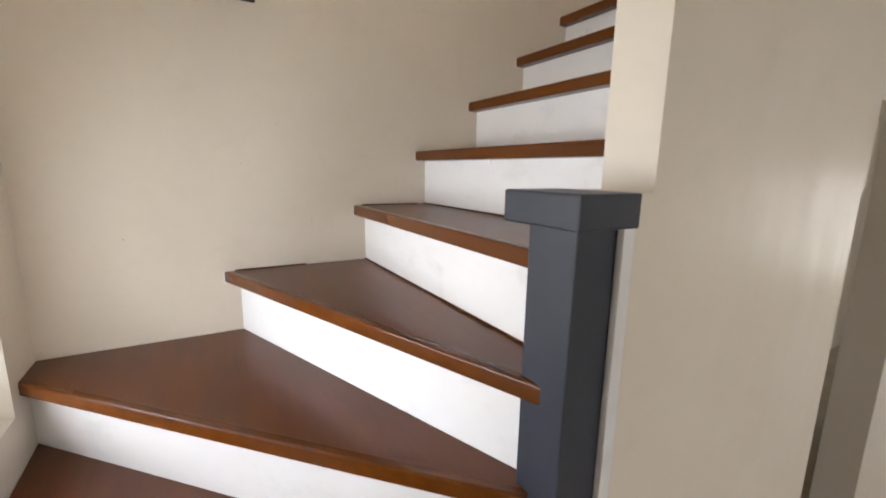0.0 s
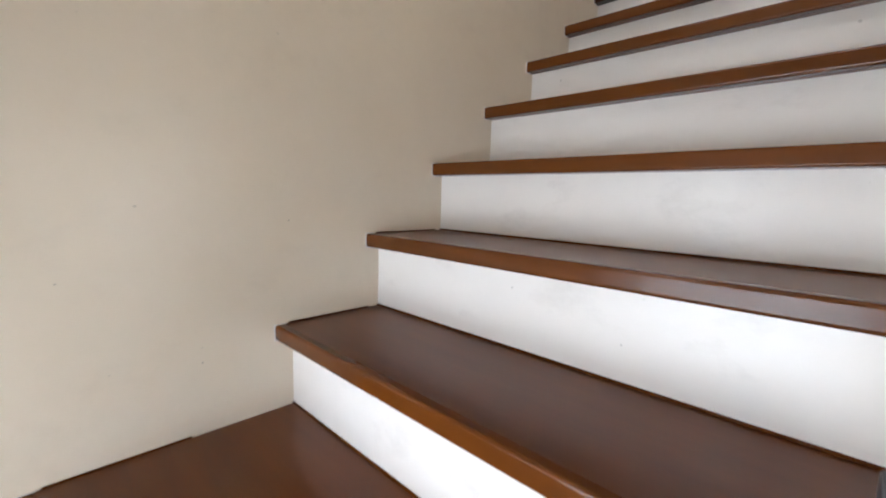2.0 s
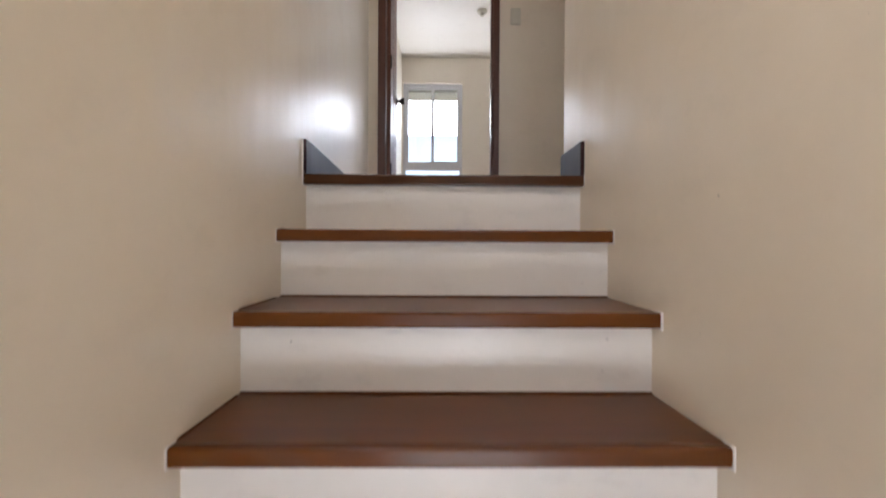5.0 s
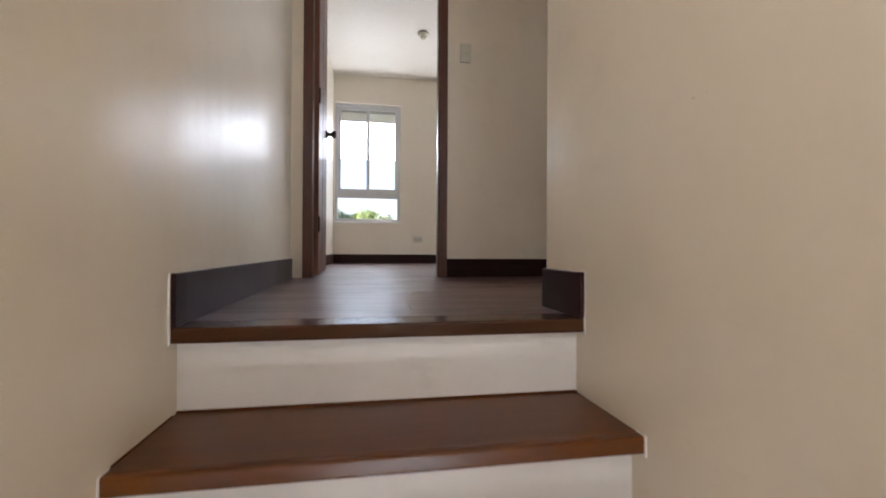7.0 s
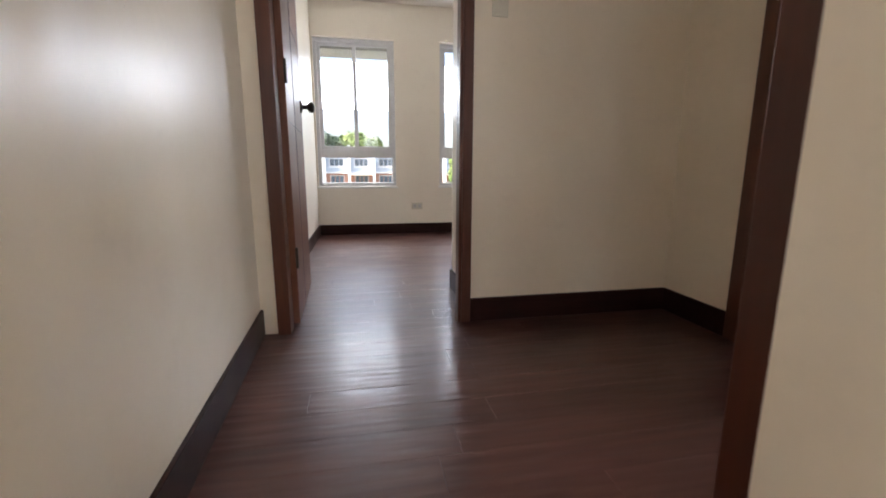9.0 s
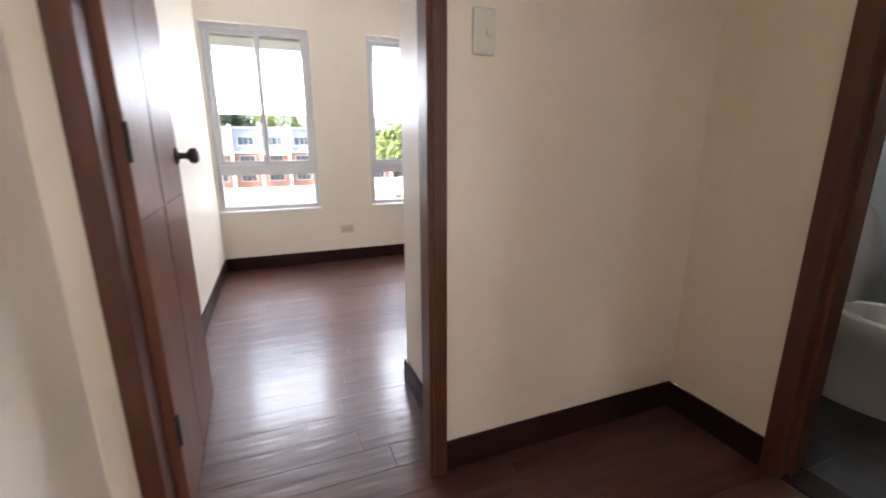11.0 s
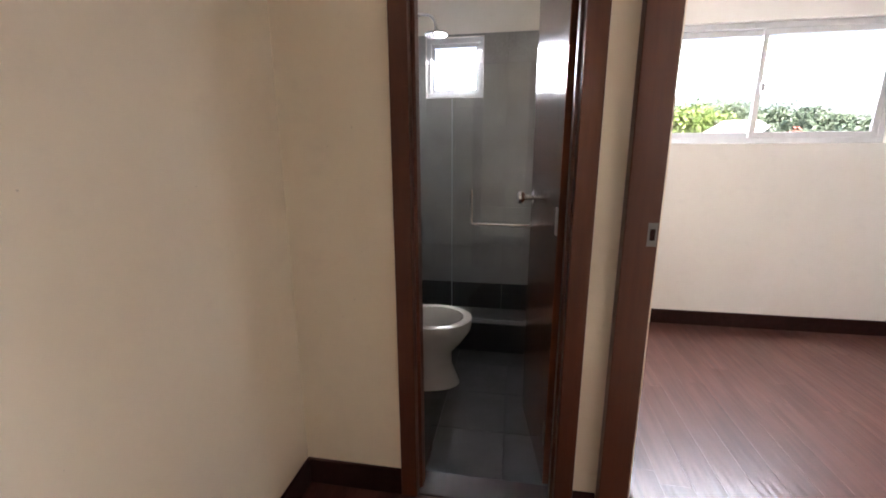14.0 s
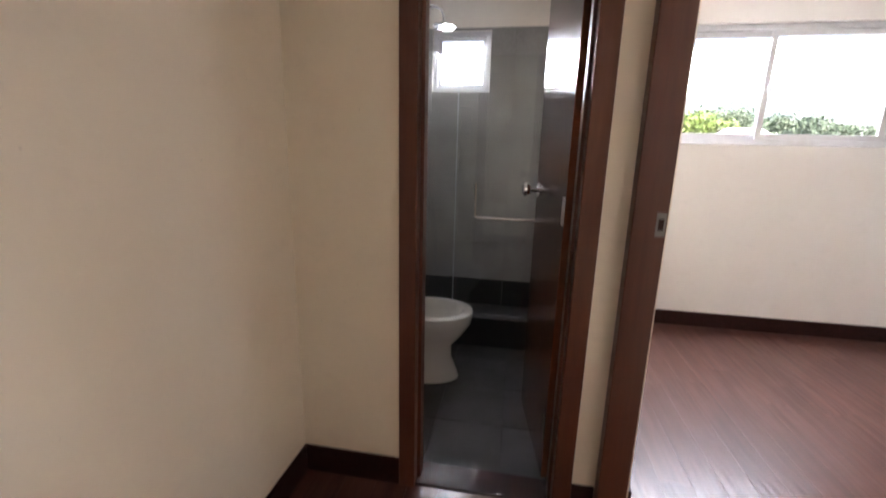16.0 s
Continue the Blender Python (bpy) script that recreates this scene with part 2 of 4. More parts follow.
# ---------------------------------------------------------------- mesh helpers
def add_box(bm, x0, x1, y0, y1, z0, z1, bev=0.0, seg=2):
    c = ((x0 + x1) / 2, (y0 + y1) / 2, (z0 + z1) / 2)
    m = Matrix.Translation(c) @ Matrix.Diagonal((abs(x1 - x0), abs(y1 - y0), abs(z1 - z0), 1))
    r = bmesh.ops.create_cube(bm, size=1.0, matrix=m)
    if bev:
        edges = list({e for v in r["verts"] for e in v.link_edges})
        bmesh.ops.bevel(bm, geom=edges, offset=bev, segments=seg, affect='EDGES', profile=0.5)
    return bm


def box(*a, **k):
    return add_box(bmesh.new(), *a, **k)


def add_prism(bm, pts, z0, z1, bev=0.0):
    lo = [bm.verts.new((x, y, z0)) for x, y in pts]
    hi = [bm.verts.new((x, y, z1)) for x, y in pts]
    k = len(pts)
    faces = [bm.faces.new(lo[::-1]), bm.faces.new(hi)]
    faces += [bm.faces.new((lo[i], lo[(i + 1) % k], hi[(i + 1) % k], hi[i])) for i in range(k)]
    bmesh.ops.recalc_face_normals(bm, faces=faces)
    if bev:
        bmesh.ops.bevel(bm, geom=list({e for f in faces for e in f.edges}), offset=bev, segments=2, affect='EDGES', profile=0.5)
    return bm


def add_lathe(bm, profile, seg=24, m=Matrix.Identity(4), closed=False):
    rings = []
    for r, z in profile:
        rings.append([bm.verts.new(m @ Vector((r * math.cos(2 * math.pi * i / seg), r * math.sin(2 * math.pi * i / seg), z))) for i in range(seg)])
    for a, b in zip(rings, rings[1:]):
        for i in range(seg):
            bm.faces.new((a[i], a[(i + 1) % seg], b[(i + 1) % seg], b[i]))
    if not closed:
        bm.faces.new(rings[0][::-1])
        bm.faces.new(rings[-1])
    return bm


def add_tube(bm, pts, r, seg=10):
    pts = [Vector(p) for p in pts]
    rings = []
    for i, p in enumerate(pts):
        d = (pts[min(i + 1, len(pts) - 1)] - pts[max(i - 1, 0)]).normalized()
        a = d.orthogonal().normalized() if not rings else (side - d * side.dot(d)).normalized()
        side = a
        b = d.cross(a)
        rings.append([bm.verts.new(p + r * (math.cos(2 * math.pi * k / seg) * a + math.sin(2 * math.pi * k / seg) * b)) for k in range(seg)])
    for q, w in zip(rings, rings[1:]):
        for k in range(seg):
            bm.faces.new((q[k], q[(k + 1) % seg], w[(k + 1) % seg], w[k]))
    bm.faces.new(rings[0][::-1])
    bm.faces.new(rings[-1])
    return bm


def mesh_of(bm, name, mat, smooth=False):
    bmesh.ops.recalc_face_normals(bm, faces=bm.faces)
    me = bpy.data.meshes.new(name)
    bm.to_mesh(me)
    bm.free()
    me.materials.append(mat)
    if smooth:
        for p in me.polygons:
            p.use_smooth = True
        me.set_sharp_from_angle(angle=radians(40))
    return me


def part(name, bm, mat, parent, label="", smooth=False):
    ob = new(name, mesh_of(bm, name, mat, smooth))
    ob.parent = parent
    if label:
        ob["label"] = label
    return ob


def thing(name, label, category, at=(0, 0, 0), rz=0, group="", kind=""):
    ob = new(name)
    ob.empty_display_size = 0.1
    ob.matrix_world = pose(*at, 0, 0, rz)
    return tagged(ob, label, category, group, kind)


def structure(name, bm, mat, label, category):
    return tagged(new(name, mesh_of(bm, name, mat)), label, category, "", "structure")


def add_wall(bm, along, u0, u1, t0, t1, z0, z1, holes=()):
    """A wall with openings through it: along 'x' or 'y' from u0 to u1, thickness t0 to t1."""
    us = sorted({u0, u1, *[h[0] for h in holes], *[h[1] for h in holes]})
    zs = sorted({z0, z1, *[h[2] for h in holes], *[h[3] for h in holes]})
    us, zs = [u for u in us if u0 <= u <= u1], [z for z in zs if z0 <= z <= z1]

    def solid(i, j):
        if not (0 <= i < len(us) - 1 and 0 <= j < len(zs) - 1):
            return False
        u, z = (us[i] + us[i + 1]) / 2, (zs[j] + zs[j + 1]) / 2
        return not any(a < u < b and c < z < d for a, b, c, d in holes)

    verts = {}

    def vert(u, t, z):
        p = (u, t, z) if along == 'x' else (t, u, z)
        if p not in verts:
            verts[p] = bm.verts.new(p)
        return verts[p]

    def quad(*c):
        bm.faces.new([vert(*p) for p in c])

    for i in range(len(us) - 1):
        for j in range(len(zs) - 1):
            if not solid(i, j):
                continue
            a, b, c, d = us[i], us[i + 1], zs[j], zs[j + 1]
            for t in (t0, t1):
                quad((a, t, c), (b, t, c), (b, t, d), (a, t, d))
            if not solid(i - 1, j):
                quad((a, t0, c), (a, t1, c), (a, t1, d), (a, t0, d))
            if not solid(i + 1, j):
                quad((b, t0, c), (b, t1, c), (b, t1, d), (b, t0, d))
            if not solid(i, j - 1):
                quad((a, t0, c), (b, t0, c), (b, t1, c), (a, t1, c))
            if not solid(i, j + 1):
                quad((a, t0, d), (b, t0, d), (b, t1, d), (a, t1, d))
    return bm


def wall(name, label, mat, *a, **k):
    return structure(name, add_wall(bmesh.new(), *a, **k), mat, label, "wall")


# ---------------------------------------------------------------- the large structure
RISE, GROUND, TOP = 0.18, -2.52, 2.39
W = 0.885

wall("wall_west", "cream painted stairwell and hall wall with faint smudges", WALL, 'y', -2.23, 0.05, -0.12, 0.0, GROUND, TOP,
     holes=[(-2.05, -1.42, 0.78, 1.92)])
hall_wall = wall("wall_west_hall", "cream painted semi-gloss hall wall with a soft sheen", WALL, 'y', 0.05, 1.555, -0.16, 0.0, GROUND, TOP)
for v in hall_wall.data.vertices:  # it leans away from the stairs' line
    if v.co.x > -0.01 and v.co.y > 1.0:
        v.co.x = -0.058
wall("wall_south", "cream painted stairwell wall with a daylit window", WALL, 'x', 0.0, 3.96, -2.23, -2.11, GROUND, -0.2,
     holes=[(0.165, 0.95, -1.50, -0.82), (2.2, 3.3, -1.9, -0.7)])
wall("wall_south_upper", "cream painted upper wall", WALL, 'x', 0.0, 1.0, -2.23, -2.11, -0.2, TOP,
     holes=[(0.45, 0.85, 0.78, 1.92)])
flight_wall = wall("wall_stair_east", "cream painted semi-gloss wall beside the stair flight", WALL, 'y', -2.11, 0.207, W, 0.988, -0.987, TOP,
                   holes=[(-2.11, -1.215, -0.987, -0.25), (-0.462, 0.0, -0.987, -0.80)])
for v in flight_wall.data.vertices:  # the wall runs slightly out of square
    if abs(v.co.x - W) < 1e-4:
        v.co.x = 0.879 - 0.0195 * v.co.y
# Solid to y 1.7, past the view, to hold light off the under-stair space.
wall("wall_stair_lower", "cream painted semi-gloss half wall below the newel", WALL, 'y', -1.24, 4.33, 0.88, 0.984, GROUND, -0.987,
     holes=[(-0.462, 0.0, GROUND, -0.987), (1.7, 4.33, GROUND, -0.987)])
wall("wall_stair_stub", "cream painted wall corner at the landing", WALL, 'x', 0.988, 1.02, 0.10, 0.207, 0.0, TOP)
wall("wall_hall_north", "cream painted hall wall with a bedroom doorway", WALL, 'x', -0.16, 1.944, 1.555, 1.655, -0.2, TOP,
     holes=[(0.008, 0.83, -0.05, 2.09)])
wall("wall_hall_east", "cream painted hall wall with the bathroom doorway", WALL, 'y', 0.50, 1.555, 1.824, 1.944, -0.2, TOP,
     holes=[(0.567, 1.180, -0.02, 2.09)])
wall("wall_hall_south", "cream painted wall with the second bedroom doorway", WALL, 'x', 1.0, 3.84, 0.38, 0.50, -0.2, TOP,
     holes=[(1.0, 1.824, -0.05, 2.09)])
wall("wall_bedroom_west", "white painted bedroom wall", CREAM_WALL, 'y', 1.655, 4.45, -0.2, -0.078, -0.2, 2.30)
wall("wall_bedroom_north", "white painted bedroom wall with two tall windows", CREAM_WALL, 'x', -0.078, 3.2, 4.33, 4.45, -0.2, 2.30,
     holes=[(-0.062, 0.738, 0.51, 1.963), (1.205, 2.005, 0.51, 1.963)])
wall("wall_bedroom_east", "white painted bedroom wall", CREAM_WALL, 'y', 2.0, 4.33, 3.08, 3.2, -0.2, 2.30)
wall("wall_bedroom_entry", "white painted wall return inside the bedroom door", CREAM_WALL, 'y', 1.655, 2.12, 0.87, 0.97, -0.2, 2.30)
wall("wall_bedroom_south", "white painted bedroom wall", CREAM_WALL, 'x', 0.97, 3.08, 2.0, 2.12, -0.2, 2.30)
wall("wall_east", "white painted outer wall with a sliding window", WHITE_WALL, 'y', -2.72, 0.44, 3.70, 3.83, -0.2, TOP,
     holes=[(-1.498, 0.02, 1.297, 2.041)])
wall("wall_bath_east", "outer bathroom wall, tiled below paint", CEILING, 'y', 0.44, 1.87, 3.852, 3.96, -0.2, TOP,
     holes=[(1.066, 1.497, 1.646, 2.068)])
wall("wall_bath_north", "bathroom wall of grey tile", GREY_TILE, 'x', 1.944, 3.852, 1.665, 1.785, -0.2, TOP)
wall("wall_bedroom_two_south", "white painted bedroom wall", WHITE_WALL, 'x', 1.0, 3.96, -2.84, -2.72, -0.2, TOP)
wall("wall_bedroom_two_west", "white painted bedroom wall", WHITE_WALL, 'y', -2.84, -2.11, 0.9, 1.0, -0.2, TOP)
wall("wall_lower_east", "pale painted ground floor wall", WALL, 'y', -2.11, 4.33, 3.84, 3.96, GROUND, -0.2,
     holes=[(-1.1, 0.1, -1.7, -0.7)])
wall("wall_lower_north", "pale painted ground floor wall with a window", WALL, 'x', -0.12, 3.96, 4.33, 4.45, GROUND, -0.2,
     holes=[(1.7, 2.9, -2.1, -0.9)])
wall("wall_lower_west", "pale painted ground floor wall", WALL, 'y', 1.555, 4.33, -0.12, 0.0, GROUND, -0.2)
structure("stair_soffit", add_prism(bmesh.new(), [(-1.05, -1.14), (0.02, -0.24), (0.02, -0.20), (-1.05, -1.10)], 0.0, 0.88), WALL, "sloping painted underside of the stair flight", "ceiling")
soffit = bpy.data.objects["stair_soffit"]
soffit.data.transform(Matrix(((0, 0, 1, 0), (1, 0, 0, 0), (0, 1, 0, 0), (0, 0, 0, 1))))
structure("ceiling", box(-0.12, 3.96, -2.84, 1.87, TOP, TOP + 0.12), CEILING, "flat white painted ceiling", "ceiling")
structure("ceiling_bedroom", box(-0.2, 3.2, 1.655, 4.45, 2.30, 2.38), CEILING, "flat white painted bedroom ceiling", "ceiling")
bm = box(-0.06, 1.824, 0.07, 1.555, -0.2, -0.012)
structure("floor_slab_hall", bm, CONCRETE, "concrete slab under the hall boards", "floor")
structure("floor_slab_bedroom", box(-0.2, 3.2, 1.655, 4.45, -0.2, -0.012), CONCRETE, "concrete slab under the bedroom boards", "floor")
bm = box(1.0, 3.84, -2.72, 0.38, -0.2, -0.012)
structure("floor_slab_bedroom_two", bm, CONCRETE, "concrete slab under the second bedroom boards", "floor")
structure("floor_slab_bath", box(1.944, 3.852, 0.50, 1.75, -0.2, -0.03), DARK_GROUT, "grouted screed under the bathroom tiles", "floor")
structure("roof_slab", box(-0.4, 4.1, -2.95, 4.7, 2.52, 2.62), CONCRETE, "flat concrete roof slab over the house", "roof")

# ---------------------------------------------------------------- staircase
WR = 0.915  # the boards run into the wall
# nosing lines, from the landing (0) down: left end, right end
NOSE = [((0, 0.0), (WR, 0.0)), ((0, -0.213), (WR, -0.213)), ((0, -0.443), (WR, -0.443)), ((0, -0.652), (WR, -0.652)),
        ((0, -0.862), (WR, -0.862)), ((0, -1.075), (WR, -1.075)), ((0, -1.298), (WR, -1.298)), ((0, -1.686), (0.929, -1.337)),
        ((0.124, -2.11), (0.924, -1.345)), ((0.55, -2.11), (0.955, -1.36)), ((1.06, -2.11), (1.06, -1.222)),
        ((1.275, -2.11), (1.275, -1.222)), ((1.49, -2.11), (1.49, -1.222)), ((1.705, -2.11), (1.705, -1.222))]
THICK, OVER = 0.032, 0.038


def shifted(line, d):
    """The line moved d metres up the stairs."""
    a, b = Vector(line[0]), Vector(line[1])
    t = (b - a).normalized()
    n = Vector((-t.y, t.x))
    return tuple(a + n * d), tuple(b + n * d)


def round_front(bm, line, r=0.005):
    """Rounds the two long front edges of a nosing strip."""
    a, b = Vector(line[0]), Vector(line[1])
    t = (b - a).normalized()
    front = [e for e in bm.edges if abs(e.verts[0].co.z - e.verts[1].co.z) < 1e-5
             and all(abs((v.co.xy - a).cross(t)) < 1e-3 for v in e.verts)]
    bmesh.ops.bevel(bm, geom=front, offset=r, segments=3, affect='EDGES', profile=0.5)
    return bm


stairs = thing("staircase", "winding staircase of brown stained treads and white risers", "staircase")
for i, line in enumerate(NOSE):
    z = -RISE * i
    if i == 0:
        pts = [line[0], line[1], (WR, 0.085), (0, 0.085)]
    else:
        back = shifted(NOSE[i - 1], OVER + 0.012)
        pts = [line[0], line[1], back[1], back[0]]
        if i == 7:
            pts = [line[0], line[1], (0.92, -1.31), (0.90, -1.25), (0, -1.25)]
        if i == 8:
            pts = [line[0], line[1], (0.915, -1.30), (0.0, -1.636), (0.0, -2.11)]
        if i == 9:
            pts = [line[0], line[1], (0.91, -1.32), (0.05, -2.11)]
        if i == 10:
            pts = [line[0], line[1], (0.94, -1.222), (0.50, -2.11)]
    # board and its edge strip
    inner = shifted(line, 0.018)
    strip = [line[0], line[1], inner[1], inner[0]]
    board = [inner[0], inner[1]] + [tuple(p) for p in pts[2:]]
    if i == 8:
        strip = [line[0], line[1], inner[1], (0.10, -2.11)]
        board = [(0.10, -2.11), inner[1]] + pts[2:]
    tread = part("tread", add_prism(bmesh.new(), board, z - THICK, z - 0.0003), TREAD if i else LANDING_EDGE, stairs, "brown stained glossy tread board")
    part("nosing", round_front(add_prism(bmesh.new(), strip, z - THICK, z), line), NOSING if i else LANDING_EDGE, tread, "rounded orange-brown front edge strip" if i else "rounded dark brown landing edge")
    face, rear = shifted(line, OVER), shifted(line, OVER + 0.014)
    quad = [face[0], face[1], rear[1], rear[0]]
    if i == 7:
        quad = [face[0], (0.888, face[1][1] - 0.010), (0.888, rear[1][1] - 0.010), rear[0]]
    if i == 8:
        quad = [(0.072, -2.11), face[1], rear[1], (0.052, -2.11)]
    part("riser", add_prism(bmesh.new(), quad, z - RISE, z - THICK, 0.0), RISER, stairs, "white gloss painted riser with scuffs")
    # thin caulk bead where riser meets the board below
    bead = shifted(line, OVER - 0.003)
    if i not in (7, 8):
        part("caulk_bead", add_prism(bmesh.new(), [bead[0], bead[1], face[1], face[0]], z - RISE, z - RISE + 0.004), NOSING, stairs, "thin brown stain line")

# white filler dabbed round the ends of the nosings, and the brown stain line where a tread meets the wall
for i in range(0, 9):
    z = -RISE * i
    y0, y1 = NOSE[i][0][1], NOSE[i][1][1]
    if i < 8:
        part("filler_dab", box(0.0, 0.0022, y0 - 0.003, y0 + 0.024, z - THICK - 0.003, z + 0.002, bev=0.001), RISER, stairs, "white filler dab on the wall")
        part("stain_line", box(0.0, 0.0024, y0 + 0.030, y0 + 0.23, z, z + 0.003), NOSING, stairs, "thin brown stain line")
    if i < 6:
        wx = 0.879 - 0.0195 * y1
        part("filler_dab", box(wx - 0.0022, wx + 0.001, y1 - 0.004, y1 + 0.024, z - THICK - 0.004, z + 0.003, bev=0.001), RISER, stairs, "white filler dab on the wall")

# White strip: the daylight on the half wall's end is put into its colour.
structure("trim", box(0.9735, 0.9838, -1.262, -1.2402, -2.34, -1.034), RISER, "white strip standing in for the lit wall end beside the newel", "trim")
newel = thing("newel_post", "slate grey painted square newel post with a flat cap", "newel post", (0.9275, -1.29, -2.34))
part("post", box(-0.0405, 0.045, -0.047, 0.036, 0.0, 1.312, bev=0.0025), SLATE_PAINT, newel)
part("cap", box(-0.0725, 0.0655, -0.068, 0.045, 1.308, 1.353, bev=0.003), SLATE_PAINT, newel, "square overhanging cap, brush marked")

# ---------------------------------------------------------------- skirting boards
H = 0.108


def skirting(pieces, label="dark brown timber skirting board"):
    for a in pieces:
        structure("baseboard", box(*a, 0.0, H, bev=0.003), SKIRT, label, "baseboard")


skirting([(0.866, 0.879, 0.0, 0.219), (0.879, 0.97, 0.207, 0.219),
          (0.83, 1.812, 1.543, 1.555), (1.812, 1.824, 1.180, 1.555), (1.812, 1.824, 0.492, 0.567)])
skirting([(-0.078, -0.066, 1.66, 4.33), (-0.066, 3.08, 4.318, 4.33), (0.858, 0.87, 1.66, 2.132), (0.87, 3.08, 2.12, 2.132),
          (3.068, 3.08, 2.132, 4.318), (3.688, 3.70, -2.72, 0.38), (1.824, 3.688, 0.368, 0.38)],
         "dark brown timber skirting along the bedroom wall")


west_skirt = bmesh.new()
add_prism(west_skirt, [(0.0, 0.0), (0.012, 0.0), (0.012, 0.05), (-0.046, 1.555), (-0.058, 1.555), (0.0, 0.05)], 0.0, H, 0.002)
structure("baseboard", west_skirt, SKIRT, "dark brown timber skirting along the hall wall", "baseboard")
for ex0, ex1 in ((0.0, 0.003), (0.878, 0.882)):
    structure("trim", box(ex0, ex1, -0.0035, 0.0, -0.028, H), RISER, "pale filler strip closing the end of the skirting", "trim")

# ---------------------------------------------------------------- doors
def knob_set(parent, at, toward, mat, label):
    """A round knob on its rose, standing out from a leaf towards +x or -x ... given as a unit vector."""
    m = Matrix.Translation(at) @ Vector(toward).to_track_quat('Z', 'Y').to_matrix().to_4x4()
    k = part("door_knob", add_lathe(bmesh.new(), [(0.032, 0.0), (0.032, 0.004), (0.026, 0.009), (0.012, 0.012), (0.011, 0.034), (0.018, 0.040),
                                                  (0.027, 0.048), (0.029, 0.058), (0.026, 0.068), (0.016, 0.074)], 24, m), mat, parent, label, True)
    return k


def leaf(parent_name, label, width, height, at, rz, grooves, mat=LEAF_WOOD):
    """A flush door leaf, hinged at its local origin, lying along +y, with grooved lines on its +x face."""
    d = thing(parent_name, label, "door", at, rz, "", "structure")
    bm = bmesh.new()
    add_box(bm, -0.038, 0.0, 0.0, width, 0.0, height, 0.002)
    part("leaf", bm, mat, d)
    for y0, y1, z0, z1 in grooves:
        part("groove", box(0.0, 0.0012, y0, y1, z0, z1), SKIRT, d, "dark routed groove line")
    return d


door_1 = leaf("door_1", "open brown stained bedroom door with routed lines", 0.70, 2.03, (0.084, 1.632, 0.012), 2.5,
              [(0.30, 0.303, 0.02, 2.01), (0.02, 0.68, 0.86, 0.863), (0.30, 0.68, 1.30, 1.303)])
knob_set(door_1, (0.0, 0.655, 1.0), (1, 0, 0), DARK_METAL, "round dark bronze door knob")
knob_set(door_1, (-0.038, 0.655, 1.0), (-1, 0, 0), DARK_METAL, "round dark bronze door knob")
part("latch_plate", box(-0.031, -0.007, 0.70, 0.7015, 0.95, 1.05), CHROME, door_1, "steel latch plate")
for hz in (0.25, 1.0, 1.75):
    part("hinge", add_lathe(bmesh.new(), [(0.006, hz), (0.006, hz + 0.09)], 10, Matrix.Translation((0.004, -0.008, 0))), DARK_METAL, door_1, "dark steel butt hinge", True)

frame_1 = thing("door_frame", "brown stained timber frame of the bedroom doorway", "door frame", (0.4, 1.58, 0), 0, "door frames", "structure")
part("jamb", box(-0.392, -0.340, -0.045, 0.036, 0.0, 2.05, bev=0.003), FRAME_WOOD, frame_1)
jr = part("jamb", box(0.388, 0.43, -0.045, 0.078, 0.0, 2.05, bev=0.003), FRAME_WOOD, frame_1)
part("stop", box(0.374, 0.388, -0.040, 0.018, 0.0, 2.05, bev=0.002), FRAME_WOOD, frame_1)
part("strike_plate", box(0.3868, 0.388, 0.030, 0.060, 0.97, 1.06), BRUSHED, jr, "steel strike plate")
part("head", box(-0.392, 0.43, -0.045, 0.078, 2.05, 2.09, bev=0.003), FRAME_WOOD, frame_1)

frame_2 = thing("door_frame", "brown stained timber frame of the bathroom doorway", "door frame", (1.884, 0.865, 0), 0, "door frames", "structure")
part("jamb", box(-0.072, 0.075, 0.257, 0.315, -0.02, 2.05, bev=0.003), FRAME_WOOD, frame_2)
part("jamb", box(-0.072, 0.075, -0.298, -0.236, -0.02, 2.05, bev=0.003), FRAME_WOOD, frame_2)
part("stop", box(-0.03, 0.02, 0.244, 0.257, -0.02, 2.05, bev=0.002), FRAME_WOOD, frame_2)
part("stop", box(-0.03, 0.02, -0.236, -0.225, -0.02, 2.05, bev=0.002), FRAME_WOOD, frame_2)
part("head", box(-0.072, 0.075, -0.298, 0.315, 2.05, 2.09, bev=0.003), FRAME_WOOD, frame_2)
part("threshold", box(-0.06, 0.06, -0.236, 0.257, -0.05, 0.006, bev=0.004), SKIRT, frame_2, "dark timber threshold")

door_2 = leaf("door_2", "open brown glossy bathroom door, pushed back inside", 0.52, 2.03, (1.960, 0.618, 0.0), -82, [], BATH_LEAF_WOOD)
knob_set(door_2, (0.0, 0.465, 1.06), (1, 0, 0), CHROME, "round chrome door knob")
knob_set(door_2, (-0.038, 0.465, 1.06), (-1, 0, 0), CHROME, "round chrome door knob")
for hz, hm in ((0.16, DARK_METAL), (0.98, BRUSHED), (1.80, BRUSHED)):
    part("hinge", box(-0.041, -0.038, 0.004, 0.034, hz, hz + 0.095, bev=0.001), hm, door_2, "steel butt hinge plate")

